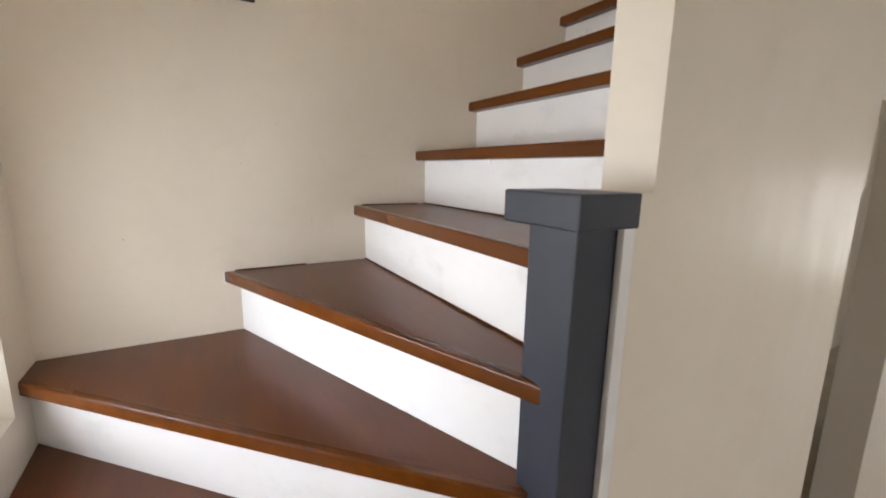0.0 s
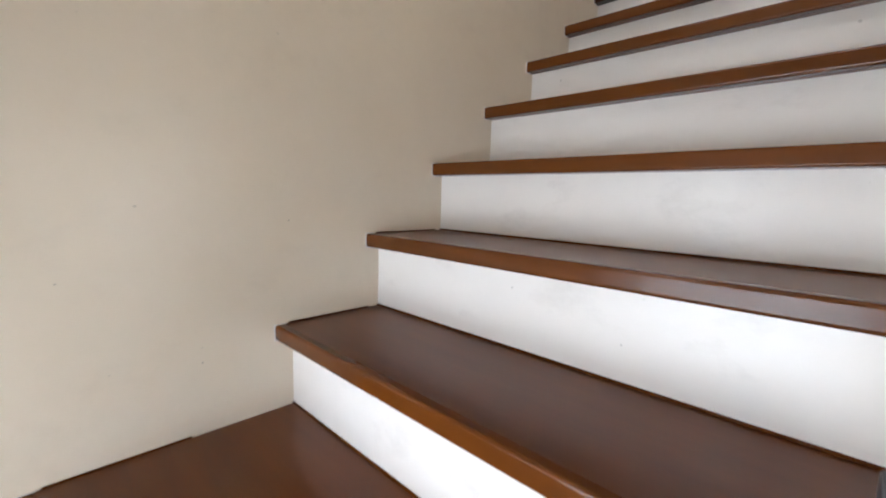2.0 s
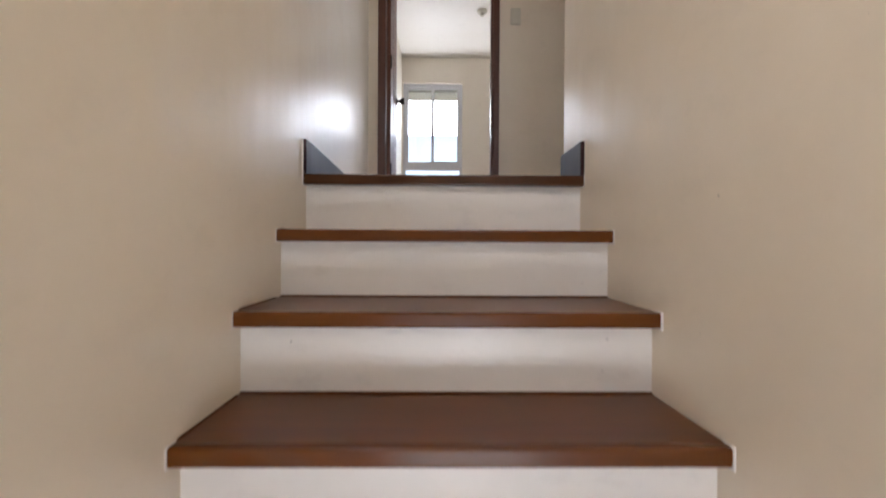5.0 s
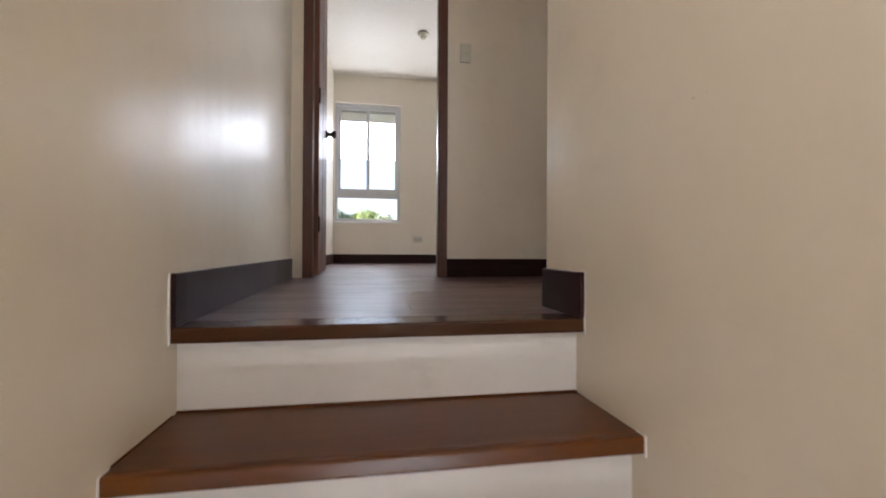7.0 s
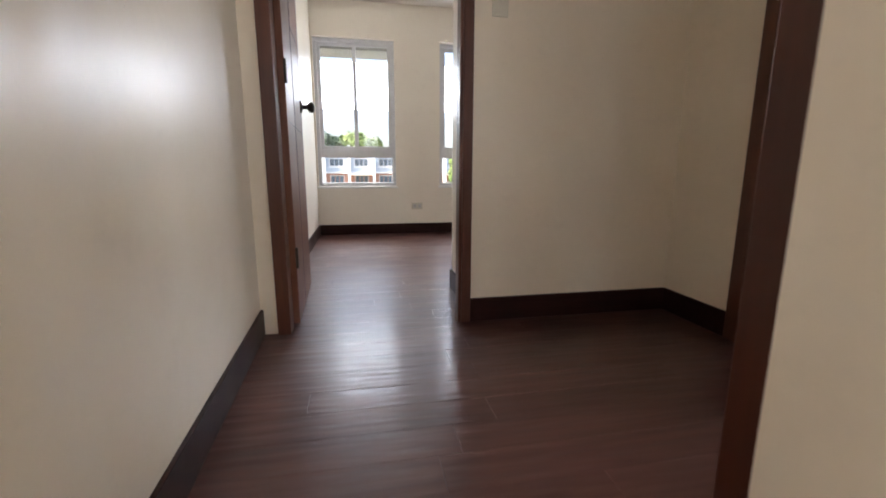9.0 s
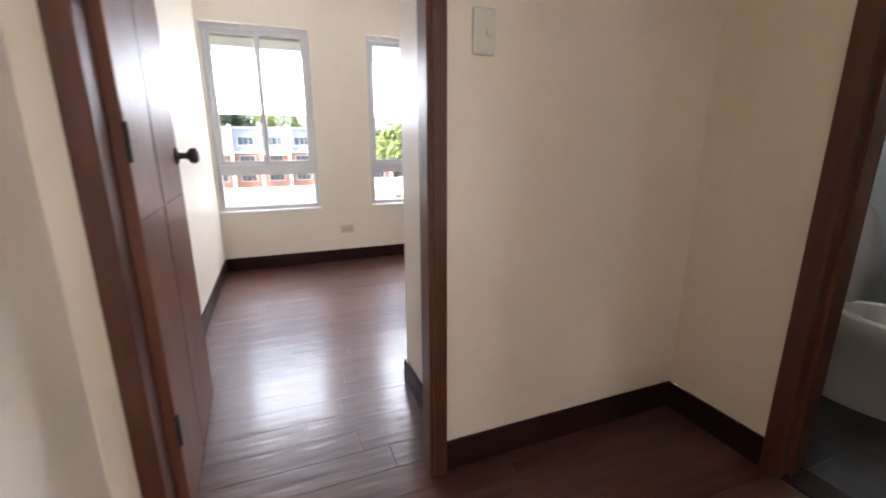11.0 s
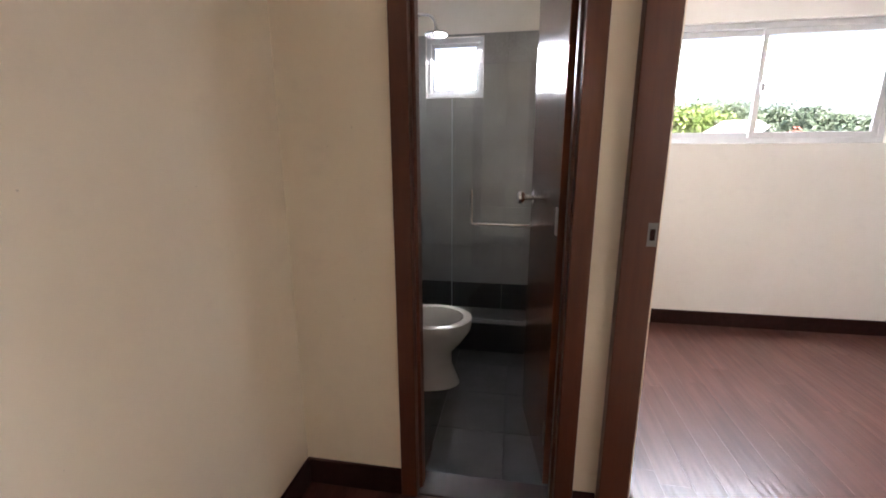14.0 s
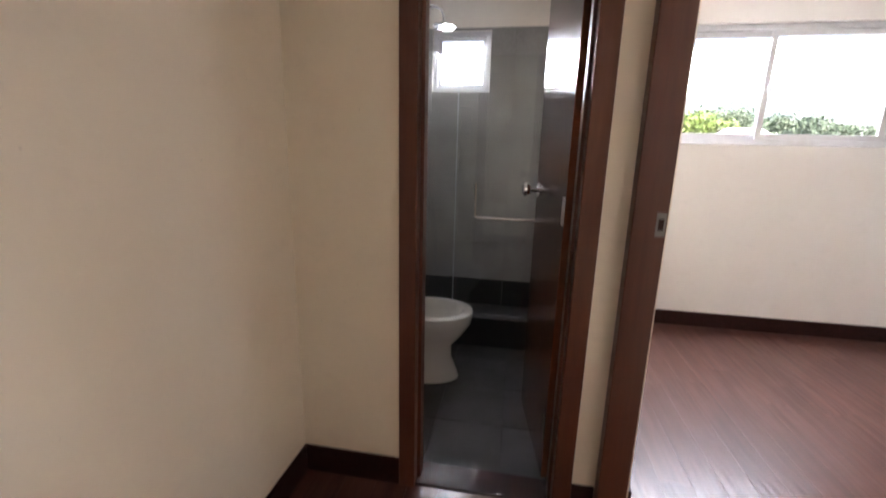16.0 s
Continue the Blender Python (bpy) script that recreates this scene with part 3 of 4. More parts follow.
frame_3 = thing("door_frame", "brown stained timber frame of the second bedroom doorway", "door frame", (1.45, 0.44, 0), 0, "door frames", "structure")
je = part("jamb", box(0.327, 0.374, -0.042, 0.050, 0.0, 2.05, bev=0.003), FRAME_WOOD, frame_3)
sp = part("strike_plate", box(0.3255, 0.327, -0.038, -0.012, 0.995, 1.063, bev=0.0005), DULL_STEEL, je, "steel strike plate with a dark slot")
part("slot", box(0.3248, 0.3255, -0.032, -0.018, 1.013, 1.045), SKIRT, sp, "dark latch slot")
part("jamb", box(-0.462, -0.43, -0.19, -0.075, 0.0, 2.05, bev=0.003), FRAME_WOOD, frame_3)
part("head", box(-0.43, 0.374, -0.042, 0.050, 2.05, 2.09, bev=0.003), FRAME_WOOD, frame_3)


# ---------------------------------------------------------------- windows
def bar_frame(bm, u0, u1, z0, z1, w, t0, t1, along, bev=0.003):
    def b(a0, a1, c, d):
        if along == 'x':
            add_box(bm, a0, a1, t0, t1, c, d, bev)
        else:
            add_box(bm, t0, t1, a0, a1, c, d, bev)
    b(u0, u1, z0, z0 + w)
    b(u0, u1, z1 - w, z1)
    b(u0, u0 + w, z0 + w, z1 - w)
    b(u1 - w, u1, z0 + w, z1 - w)
    return bm


def pane(name, u0, u1, z0, z1, t, along, parent, mat=GLASS):
    b = box(u0, u1, t, t + 0.005, z0, z1) if along == 'x' else box(t, t + 0.005, u0, u1, z0, z1)
    p = part(name, b, mat, parent)
    p.visible_shadow = False
    return p


def tall_window(name, x0, label):
    w = thing(name, label, "window", (x0, 4.37, 0), 0, "bedroom windows", "structure")
    wd, z0, z1 = 0.80, 0.51, 1.963
    part("window_frame", bar_frame(bmesh.new(), 0.002, wd - 0.002, z0 + 0.002, z1 - 0.002, 0.034, 0.0, 0.07, 'x'), ALU, w)
    part("transom", box(0.036, wd - 0.036, 0.0, 0.07, 0.803, 0.885, bev=0.003), ALU, w)
    mid = wd / 2
    part("sash", bar_frame(bmesh.new(), 0.036, mid + 0.020, 0.885, z1 - 0.036, 0.034, 0.030, 0.050, 'x'), ALU, w)
    s2 = part("sash", bar_frame(bmesh.new(), mid - 0.020, wd - 0.036, 0.885, z1 - 0.036, 0.034, 0.005, 0.025, 'x'), ALU, w)
    part("latch", box(mid - 0.010, mid + 0.012, -0.014, 0.005, 1.34, 1.40, bev=0.004), ALU, s2, "small grey crescent latch")
    pane("pane", 0.06, mid - 0.004, 0.905, z1 - 0.06, 0.038, 'x', w)
    pane("pane", mid + 0.004, wd - 0.06, 0.905, z1 - 0.06, 0.013, 'x', w)
    pane("pane", 0.036, wd - 0.036, z0 + 0.036, 0.803, 0.03, 'x', w)
    part("window_sill", box(-0.012, wd + 0.012, -0.052, 0.0, z0 - 0.022, z0 - 0.001, bev=0.004), HOUSE_TRIM, w)
    return w


tall_window("window_1", -0.062, "tall white aluminium sliding window over a fixed pane")
tall_window("window_2", 1.205, "tall white aluminium sliding window over a fixed pane")

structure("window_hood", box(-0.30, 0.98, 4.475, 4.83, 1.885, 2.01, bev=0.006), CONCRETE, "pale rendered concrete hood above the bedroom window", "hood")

# Added hood outside the view; it keeps direct sun off the stairs.
structure("window_hood", box(-1.10, -0.125, -2.6, -1.0, 1.95, 2.06, bev=0.006), HOUSE_TRIM, "pale hood added unseen to keep sun out of the stairwell window", "hood")

win3 = thing("window_3", "wide grey aluminium sliding window, closed", "window", (3.735, -0.739, 0), 0, "", "structure")
part("window_frame", bar_frame(bmesh.new(), -0.757, 0.757, 1.299, 2.039, 0.036, 0.0, 0.07, 'y'), ALU, win3)
part("sash", bar_frame(bmesh.new(), -0.721, 0.022, 1.335, 2.003, 0.036, 0.004, 0.026, 'y'), ALU, win3)
part("sash", bar_frame(bmesh.new(), -0.022, 0.721, 1.335, 2.003, 0.036, 0.030, 0.052, 'y'), ALU, win3)
part("latch", box(-0.026, -0.004, -0.020, 0.004, 1.625, 1.675, bev=0.004), ALU, win3, "small grey crescent latch")
pane("pane", -0.69, -0.01, 1.365, 1.975, 0.013, 'y', win3)
pane("pane", 0.01, 0.69, 1.365, 1.975, 0.039, 'y', win3)

win4 = thing("window_4", "small white aluminium awning window, ajar", "window", (3.885, 1.2815, 0), 0, "", "structure")
part("window_frame", bar_frame(bmesh.new(), -0.2135, 0.2135, 1.648, 2.066, 0.034, -0.02, 0.06, 'y'), ALU, win4)
part("sash", bar_frame(bmesh.new(), -0.178, 0.178, 1.683, 2.03, 0.024, 0.0, 0.03, 'y'), ALU, win4)
pane("pane", -0.155, 0.155, 1.706, 2.007, 0.012, 'y', win4)

win5 = thing("window_5", "white framed stairwell window", "window", (0.5575, -2.19, 0), 0, "", "structure")
part("window_frame", bar_frame(bmesh.new(), -0.39, 0.39, -1.498, -0.822, 0.04, -0.03, 0.03, 'x'), ALU, win5)
part("mullion", box(-0.02, 0.02, -0.02, 0.02, -1.46, -0.86, bev=0.003), ALU, win5)
pane("pane", -0.35, -0.02, -1.46, -0.86, 0.0, 'x', win5)
pane("pane", 0.02, 0.35, -1.46, -0.86, 0.0, 'x', win5)

# Unseen window added as the opening for the newel's fill lamp.
win9 = thing("window_9", "white framed front window, added unseen to light the newel", "window", (2.75, -2.19, 0), 0, "", "structure")
part("window_frame", bar_frame(bmesh.new(), -0.548, 0.548, -1.898, -0.702, 0.04, -0.03, 0.03, 'x'), ALU, win9)
pane("pane", -0.51, 0.51, -1.86, -0.74, 0.0, 'x', win9)

win6 = thing("window_6", "white framed ground floor window", "window", (2.3, 4.39, 0), 0, "", "structure")
part("window_frame", bar_frame(bmesh.new(), -0.598, 0.598, -2.098, -0.902, 0.04, -0.03, 0.03, 'x'), ALU, win6)
part("mullion", box(-0.02, 0.02, -0.02, 0.02, -2.06, -0.94, bev=0.003), ALU, win6)
pane("pane", -0.56, -0.02, -2.06, -0.94, 0.0, 'x', win6)
pane("pane", 0.02, 0.56, -2.06, -0.94, 0.0, 'x', win6)

win7 = thing("window_7", "white framed narrow upper stairwell window", "window", (-0.08, -1.735, 0), 0, "", "structure")
part("window_frame", bar_frame(bmesh.new(), -0.313, 0.313, 0.782, 1.918, 0.03, -0.03, 0.03, 'y'), ALU, win7)
pane("pane", -0.283, 0.283, 0.812, 1.888, 0.0, 'y', win7)

# Added window, never in view, that gives the riser lamp its opening.
win10 = thing("window_10", "white framed slim window, added unseen to light the upper risers", "window", (0.65, -2.19, 0), 0, "", "structure")
part("window_frame", bar_frame(bmesh.new(), -0.198, 0.198, 0.782, 1.918, 0.03, -0.03, 0.03, 'x'), ALU, win10)
pane("pane", -0.17, 0.17, 0.81, 1.89, 0.0, 'x', win10)

# Added side window out of view, letting the east fill lamp in.
win8 = thing("window_8", "white framed side window, added unseen to light the half wall", "window", (3.9, -0.5, 0), 0, "", "structure")
part("window_frame", bar_frame(bmesh.new(), -0.598, 0.598, -1.698, -0.702, 0.04, -0.03, 0.03, 'y'), ALU, win8)
pane("pane", -0.56, 0.56, -1.66, -0.74, 0.0, 'y', win8)

# chipped paint under one nosing, and the slotted end of the winder's edge strip
part("paint_chip", add_prism(bmesh.new(), [(0.352, -1.0415), (0.392, -1.0415), (0.384, -1.034), (0.360, -1.034)], -0.944, -0.932), RISER, stairs, "flake of white paint")
part("end_slot", box(0.9292, 0.9300, -1.330, -1.324, -1.286, -1.266), SKIRT, stairs, "dark open slot in the edge strip's end")

# ---------------------------------------------------------------- hall and bedroom fittings
switch = thing("light_switch", "ivory plastic wall switch plate with one rocker", "light switch", (0.94, 1.555, 1.341))
plate = part("plate", box(-0.034, 0.034, -0.009, 0.0, -0.058, 0.058, bev=0.005), WHITE_PLASTIC, switch)
part("insert", box(-0.021, 0.021, -0.0102, -0.007, -0.047, 0.047, bev=0.001), WHITE_PLASTIC, plate)
part("rocker", box(0.002, 0.017, -0.0155, -0.010, -0.011, 0.008, bev=0.002), WHITE_PLASTIC, plate, "small square rocker")

socket = thing("wall_socket", "white plastic double wall socket near the floor", "socket", (0.957, 4.33, 0.295))
sp = part("plate", box(-0.058, 0.058, -0.008, 0.0, -0.035, 0.035, bev=0.003), WHITE_PLASTIC, socket)
for sx in (-0.026, 0.026):
    part("outlet", box(sx - 0.019, sx + 0.019, -0.010, -0.007, -0.022, 0.022, bev=0.001), CERAMIC, sp)
    for dx in (-0.006, 0.006):
        part("slot", box(sx + dx - 0.0015, sx + dx + 0.0015, -0.0106, -0.0098, -0.008, 0.008), SKIRT, sp, "dark pin slot")

detector = thing("ceiling_fixture", "small round white ceiling lamp holder", "ceiling lamp", (0.88, 3.20, 2.30))
part("base", add_lathe(bmesh.new(), [(0.055, 0.0), (0.055, -0.012), (0.045, -0.022), (0.03, -0.03)], 28), WHITE_PLASTIC, detector, "", True)
part("holder", add_lathe(bmesh.new(), [(0.024, -0.028), (0.024, -0.05), (0.018, -0.055)], 20), WHITE_PLASTIC, detector, "", True)

lantern = thing("wall_lantern", "dark brown metal wall lantern over the winding steps", "wall lamp", (0.0, -1.655, -0.405))
part("backplate", box(0.0, 0.012, -0.05, 0.05, -0.10, 0.10, bev=0.004), DARK_METAL, lantern)
part("arm", add_tube(bmesh.new(), [(0.01, 0, 0.05), (0.08, 0, 0.10), (0.16, 0, 0.11), (0.20, 0, 0.08)], 0.008, 8), DARK_METAL, lantern, "", True)
cage = part("cage", bar_frame(bmesh.new(), -0.07, 0.07, -0.15, 0.06, 0.014, 0.13, 0.144, 'y'), SKIRT, lantern)
part("bottom", box(0.125, 0.275, -0.078, 0.078, -0.165, -0.145, bev=0.004), SKIRT, lantern, "dark brown bottom plate")
part("roof", add_prism(bmesh.new(), [(0.12, -0.08), (0.28, -0.08), (0.28, 0.08), (0.12, 0.08)], 0.06, 0.08), SKIRT, lantern)
for gx in (0.135, 0.262):
    for gy in (-0.066, 0.066):
        part("cage_post", box(gx - 0.006, gx + 0.006, gy - 0.006, gy + 0.006, -0.15, 0.062), SKIRT, lantern)
part("finial", add_lathe(bmesh.new(), [(0.010, -0.163), (0.014, -0.172), (0.009, -0.185), (0.004, -0.19)], 14, Matrix.Translation((0.255, 0.06, 0))), DARK_METAL, lantern, "small round metal finial", True)

# ---------------------------------------------------------------- bathroom
wc = thing("toilet", "white ceramic toilet with the lid raised", "toilet", (2.66, 1.20, -0.02))


def oval(cx, cy, rx, ry_front, ry_back, k=36):
    out = []
    for i in range(k):
        a = 2 * math.pi * i / k
        s = math.sin(a)
        out.append((cx + rx * math.cos(a), cy + (ry_back if s > 0 else ry_front) * s))
    return out


def loft(bm, rings, cap_first=True, cap_last=True):
    vs = [[bm.verts.new((x, y, z)) for x, y in ring] for ring, z in rings]
    k = len(vs[0])
    for a, b in zip(vs, vs[1:]):
        for i in range(k):
            bm.faces.new((a[i], a[(i + 1) % k], b[(i + 1) % k], b[i]))
    if cap_first:
        bm.faces.new(vs[0][::-1])
    if cap_last:
        bm.faces.new(vs[-1])
    return bm


bowl_rings = [(oval(0, 0.10, 0.125, 0.225, 0.20), 0.0), (oval(0, 0.10, 0.118, 0.215, 0.20), 0.03), (oval(0, 0.10, 0.10, 0.18, 0.20), 0.12),
              (oval(0, 0.09, 0.102, 0.17, 0.21), 0.19), (oval(0, 0.05, 0.14, 0.19, 0.22), 0.26), (oval(0, 0.02, 0.175, 0.205, 0.24), 0.33),
              (oval(0, 0.02, 0.183, 0.212, 0.24), 0.375), (oval(0, 0.02, 0.18, 0.210, 0.24), 0.392), (oval(0, 0.02, 0.165, 0.195, 0.225), 0.398),
              (oval(0, 0.02, 0.138, 0.165, 0.20), 0.394), (oval(0, 0.02, 0.125, 0.15, 0.18), 0.37), (oval(0, 0.03, 0.10, 0.12, 0.15), 0.28), (oval(0, 0.05, 0.05, 0.06, 0.08), 0.22)]
part("bowl", loft(bmesh.new(), bowl_rings), CERAMIC, wc, "", True)
part("cistern", box(-0.19, 0.19, 0.27, 0.45, 0.36, 0.74, bev=0.025, seg=3), CERAMIC, wc, "", True)
part("cistern_lid", box(-0.2, 0.2, 0.26, 0.46, 0.74, 0.775, bev=0.012, seg=3), CERAMIC, wc, "", True)
lid = loft(bmesh.new(), [(oval(0, 0.22, 0.18, 0.21, 0.21), 0.0), (oval(0, 0.22, 0.182, 0.212, 0.212), 0.01), (oval(0, 0.22, 0.172, 0.20, 0.20), 0.018)])
bmesh.ops.transform(lid, matrix=pose(0, 0.205, 0.40, 84, 0, 0), verts=lid.verts)
part("lid", lid, CERAMIC, wc, "raised oval lid", True)
part("flush_button", add_lathe(bmesh.new(), [(0.02, 0.775), (0.02, 0.781), (0.016, 0.783)], 18, Matrix.Translation((0, 0.36, 0))), CHROME, wc, "chrome push button", True)

screen = thing("shower_screen", "frameless clear glass shower screen with a steel bar", "shower screen", (3.10, 1.1, -0.03))
part("glass_panel", box(-0.004, 0.004, 0.088, 0.563, 0.205, 1.77), SHOWER_GLASS, screen)
moving = part("glass_door", box(-0.004, 0.004, -0.595, 0.082, 0.215, 1.77), SHOWER_GLASS, screen)
part("seal", box(-0.006, 0.006, 0.0825, 0.0875, 0.207, 1.77), SEAL, screen, "pale edge seal with the glass glint in its colour")
bar = [(-0.045, -0.04, 1.06), (-0.045, -0.04, 0.87), (-0.045, -0.05, 0.855), (-0.045, -0.07, 0.852), (-0.045, -0.52, 0.852)]
part("handle_bar", add_tube(bmesh.new(), bar, 0.009, 12), CHROME, moving, "L-shaped polished steel bar", True)
for y, z in ((-0.04, 1.03), (-0.06, 0.855), (-0.50, 0.852)):
    part("standoff", add_tube(bmesh.new(), [(-0.045, y, z), (-0.002, y, z)], 0.008, 10), CHROME, moving, "steel standoff", True)
part("curb", box(-0.04, 0.06, -0.598, 0.563, -0.028, 0.205, bev=0.004), BLACK_TILE, screen, "low black tiled curb")

shower = thing("rain_shower", "chrome rain shower head on a bent wall arm", "shower", (3.42, 1.34, 1.98))
arm = [(0, 0.325, 0.105)] + [(0, 0.10, 0.125), (0, 0.05, 0.122), (0, 0.02, 0.105), (0, 0.005, 0.08), (0, 0.0, 0.05), (0, 0, 0.02)]
part("arm", add_tube(bmesh.new(), arm, 0.010, 12), CHROME, shower, "", True)
part("rose", add_lathe(bmesh.new(), [(0.072, 0.0), (0.075, 0.006), (0.07, 0.012), (0.02, 0.02), (0.012, 0.035)], 28), CHROME, shower, "flat round spray plate", True)
part("flange", add_lathe(bmesh.new(), [(0.03, 0.0), (0.03, 0.006), (0.02, 0.01)], 20, Matrix.Translation((0, 0.325, 0.105)) @ pose(0, 0, 0, 90)), CHROME, shower, "", True)

downlight = thing("downlight", "white rimmed recessed ceiling downlight, unlit", "ceiling lamp", (3.07, 1.21, TOP))
part("rim", add_lathe(bmesh.new(), [(0.042, 0.0), (0.055, 0.0), (0.058, -0.004), (0.054, -0.008), (0.044, -0.006), (0.042, 0.0)], 32, closed=True), HOUSE_TRIM, downlight, "", True)
part("reflector", add_lathe(bmesh.new(), [(0.043, -0.003), (0.03, -0.002), (0.012, -0.0015)], 28), DARK_METAL, downlight, "dark inner reflector", True)
part("bulb", add_lathe(bmesh.new(), [(0.012, -0.002), (0.013, -0.008), (0.006, -0.013)], 16), CERAMIC, downlight, "", True)

# ---------------------------------------------------------------- outside
structure("ground", box(-400, 400, -400, 400, -3.2, -2.72), GRASS, "dry grassy lot ground", "ground")
structure("road", box(-60, 60, 21, 27, -2.72, -2.70), ASPHALT, "asphalt street between the houses", "road")


def row_house(x, label):
    """A unit of two narrow bays with white fins between them."""
    h = thing("row_house", label, "house", (x, 38.0, -2.72), 0, "row of houses")
    wd, bay = 4.2, 2.1
    part("wall_lower", box(0.0, wd, 0, 7, 0, 3.2), HOUSE_ORANGE, h, "terracotta rendered ground storey")
    part("wall_upper", box(0.0, wd, -0.25, 7, 3.2, 5.0), HOUSE_WHITE, h, "pale rendered upper storey")
    part("band", box(0, wd, -0.32, -0.25, 3.12, 3.26), HOUSE_TRIM, h)
    part("roof", box(0.0, wd, -0.5, 7.3, 5.0, 5.14), ROOF_SHEET, h)
    for k in range(2):
        x0 = k * bay
        part("fin", box(x0 - 0.12, x0 + 0.12, -0.7, -0.25, 0, 5.5 - 0.2 * k), HOUSE_TRIM, h, "white party wall fin")
        for wx, wz, ww, wh, y in ((0.42, 3.72, 1.25, 0.68, -0.25), (0.45, 2.0, 1.2, 0.95, 0.0), (0.45, 0.9, 1.2, 0.8, 0.0)):
            wdw = part("window", bar_frame(bmesh.new(), x0 + wx, x0 + wx + ww, wz, wz + wh, 0.05, y - 0.06, y + 0.02, 'x'), HOUSE_TRIM, h)
            for j in range(3):
                a = x0 + wx + 0.05 + j * (ww - 0.1) / 3
                part("pane", box(a + 0.03, a + (ww - 0.1) / 3 - 0.03, y - 0.03, y + 0.01, wz + 0.05, wz + wh - 0.05), HOUSE_GLASS, wdw)
        part("sill", box(x0 + 0.36, x0 + 1.73, -0.36, -0.25, 3.62, 3.69), HOUSE_TRIM, h)
    slope = bmesh.new()
    add_prism(slope, [(-1.1, 2.98), (-0.33, 3.08), (-0.33, 3.11), (-1.1, 3.01)], 0.15, 1.9)
    bmesh.ops.transform(slope, matrix=Matrix(((0, 0, 1, 0), (1, 0, 0, 0), (0, 1, 0, 0), (0, 0, 0, 1))), verts=slope.verts)
    part("canopy", slope, ROOF_SHEET, h, "sloping pale canopy")
    return h


first_house = row_house(-30.0, "two-storey row house in pale and terracotta render")
for k in range(1, 16):
    copy_thing(first_house, pose(-30.0 + 4.2 * k, 38.0, -2.72))

for x, y, z, wd, dp in ((-6.0, 13.6, -0.66, 8.5, 5.5), (3.6, 14.5, -0.50, 5.5, 5.5)):
    c = thing("carport", "pale metal carport roof on concrete posts", "carport", (x, y, -2.72), 0, "carports")
    zz = z + 2.72
    for k in range(int(wd / 0.5)):
        part("roof_sheet", add_prism(bmesh.new(), [(k * 0.5, 0), (k * 0.5 + 0.49, 0), (k * 0.5 + 0.49, dp), (k * 0.5, dp)], zz, zz + 0.04), ROOF_SHEET, c)
    part("fascia", box(-0.05, wd + 0.05, -0.08, 0.0, zz - 0.12, zz + 0.06), HOUSE_TRIM, c)
    for px in (0.15, wd - 0.15):
        for py in (0.15, dp - 0.15):
            part("post", box(px - 0.06, px + 0.06, py - 0.06, py + 0.06, 0, zz), CONCRETE, c)


def tree(x, y, height, spread, mat, label, seed, leaf_size=0.42, count=900):
    rnd = random.Random(seed)
    t = thing("tree", label, "tree", (x, y, -2.72), 0, "trees outside")
    bm = bmesh.new()
    top = height * 0.5
    add_tube(bm, [(0, 0, 0), (0.1, 0.05, top * 0.5), (0.0, 0.15, top)], 0.16, 8)
    limbs = []
    for k in range(6):
        a = k * 1.05 + rnd.random()
        e = (math.cos(a) * spread * 0.55, math.sin(a) * spread * 0.55, height * (0.62 + 0.2 * rnd.random()))
        limbs.append(e)
        add_tube(bm, [(0, 0.1, top * 0.85), (e[0] * 0.5, e[1] * 0.5, (top + e[2]) * 0.5), e], 0.07, 6)
    part("trunk", bm, BARK, t)
    clumps = [(*e, 0.5 * spread * (0.6 + 0.5 * rnd.random())) for e in limbs] + [(0, 0, height * 0.85, 0.5 * spread)]
    clumps += [(rnd.uniform(-0.8, 0.8) * spread, rnd.uniform(-0.8, 0.8) * spread, height * rnd.uniform(0.45, 0.9), spread * rnd.uniform(0.18, 0.36)) for _ in range(9)]
    verts, faces = [], []
    for _ in range(count):
        cx, cy, cz, r = clumps[rnd.randrange(len(clumps))]
        d = Vector((rnd.gauss(0, 1), rnd.gauss(0, 1), rnd.gauss(0, 0.8))).normalized() * r * (0.55 + 0.5 * rnd.random())
        c = Vector((cx, cy, cz)) + d
        n = (d.normalized() + Vector((rnd.uniform(-.7, .7), rnd.uniform(-.7, .7), rnd.uniform(0, .9)))).normalized()
        a = n.orthogonal().normalized()
        b = n.cross(a)
        ang = rnd.random() * 6.28
        a, b = a * math.cos(ang) + b * math.sin(ang), b * math.cos(ang) - a * math.sin(ang)
        s = leaf_size * (0.6 + 0.8 * rnd.random())
        i = len(verts)
        verts += [tuple(c - a * s), tuple(c + b * s * 0.5 + n * s * 0.15), tuple(c + a * s), tuple(c - b * s * 0.5 + n * s * 0.15)]
        faces.append((i, i + 1, i + 2, i + 3))
    me = bpy.data.meshes.new("crown")
    me.from_pydata(verts, [], faces)
    me.materials.append(mat)
    crown = new("crown", me)
    crown.parent = t
    return t


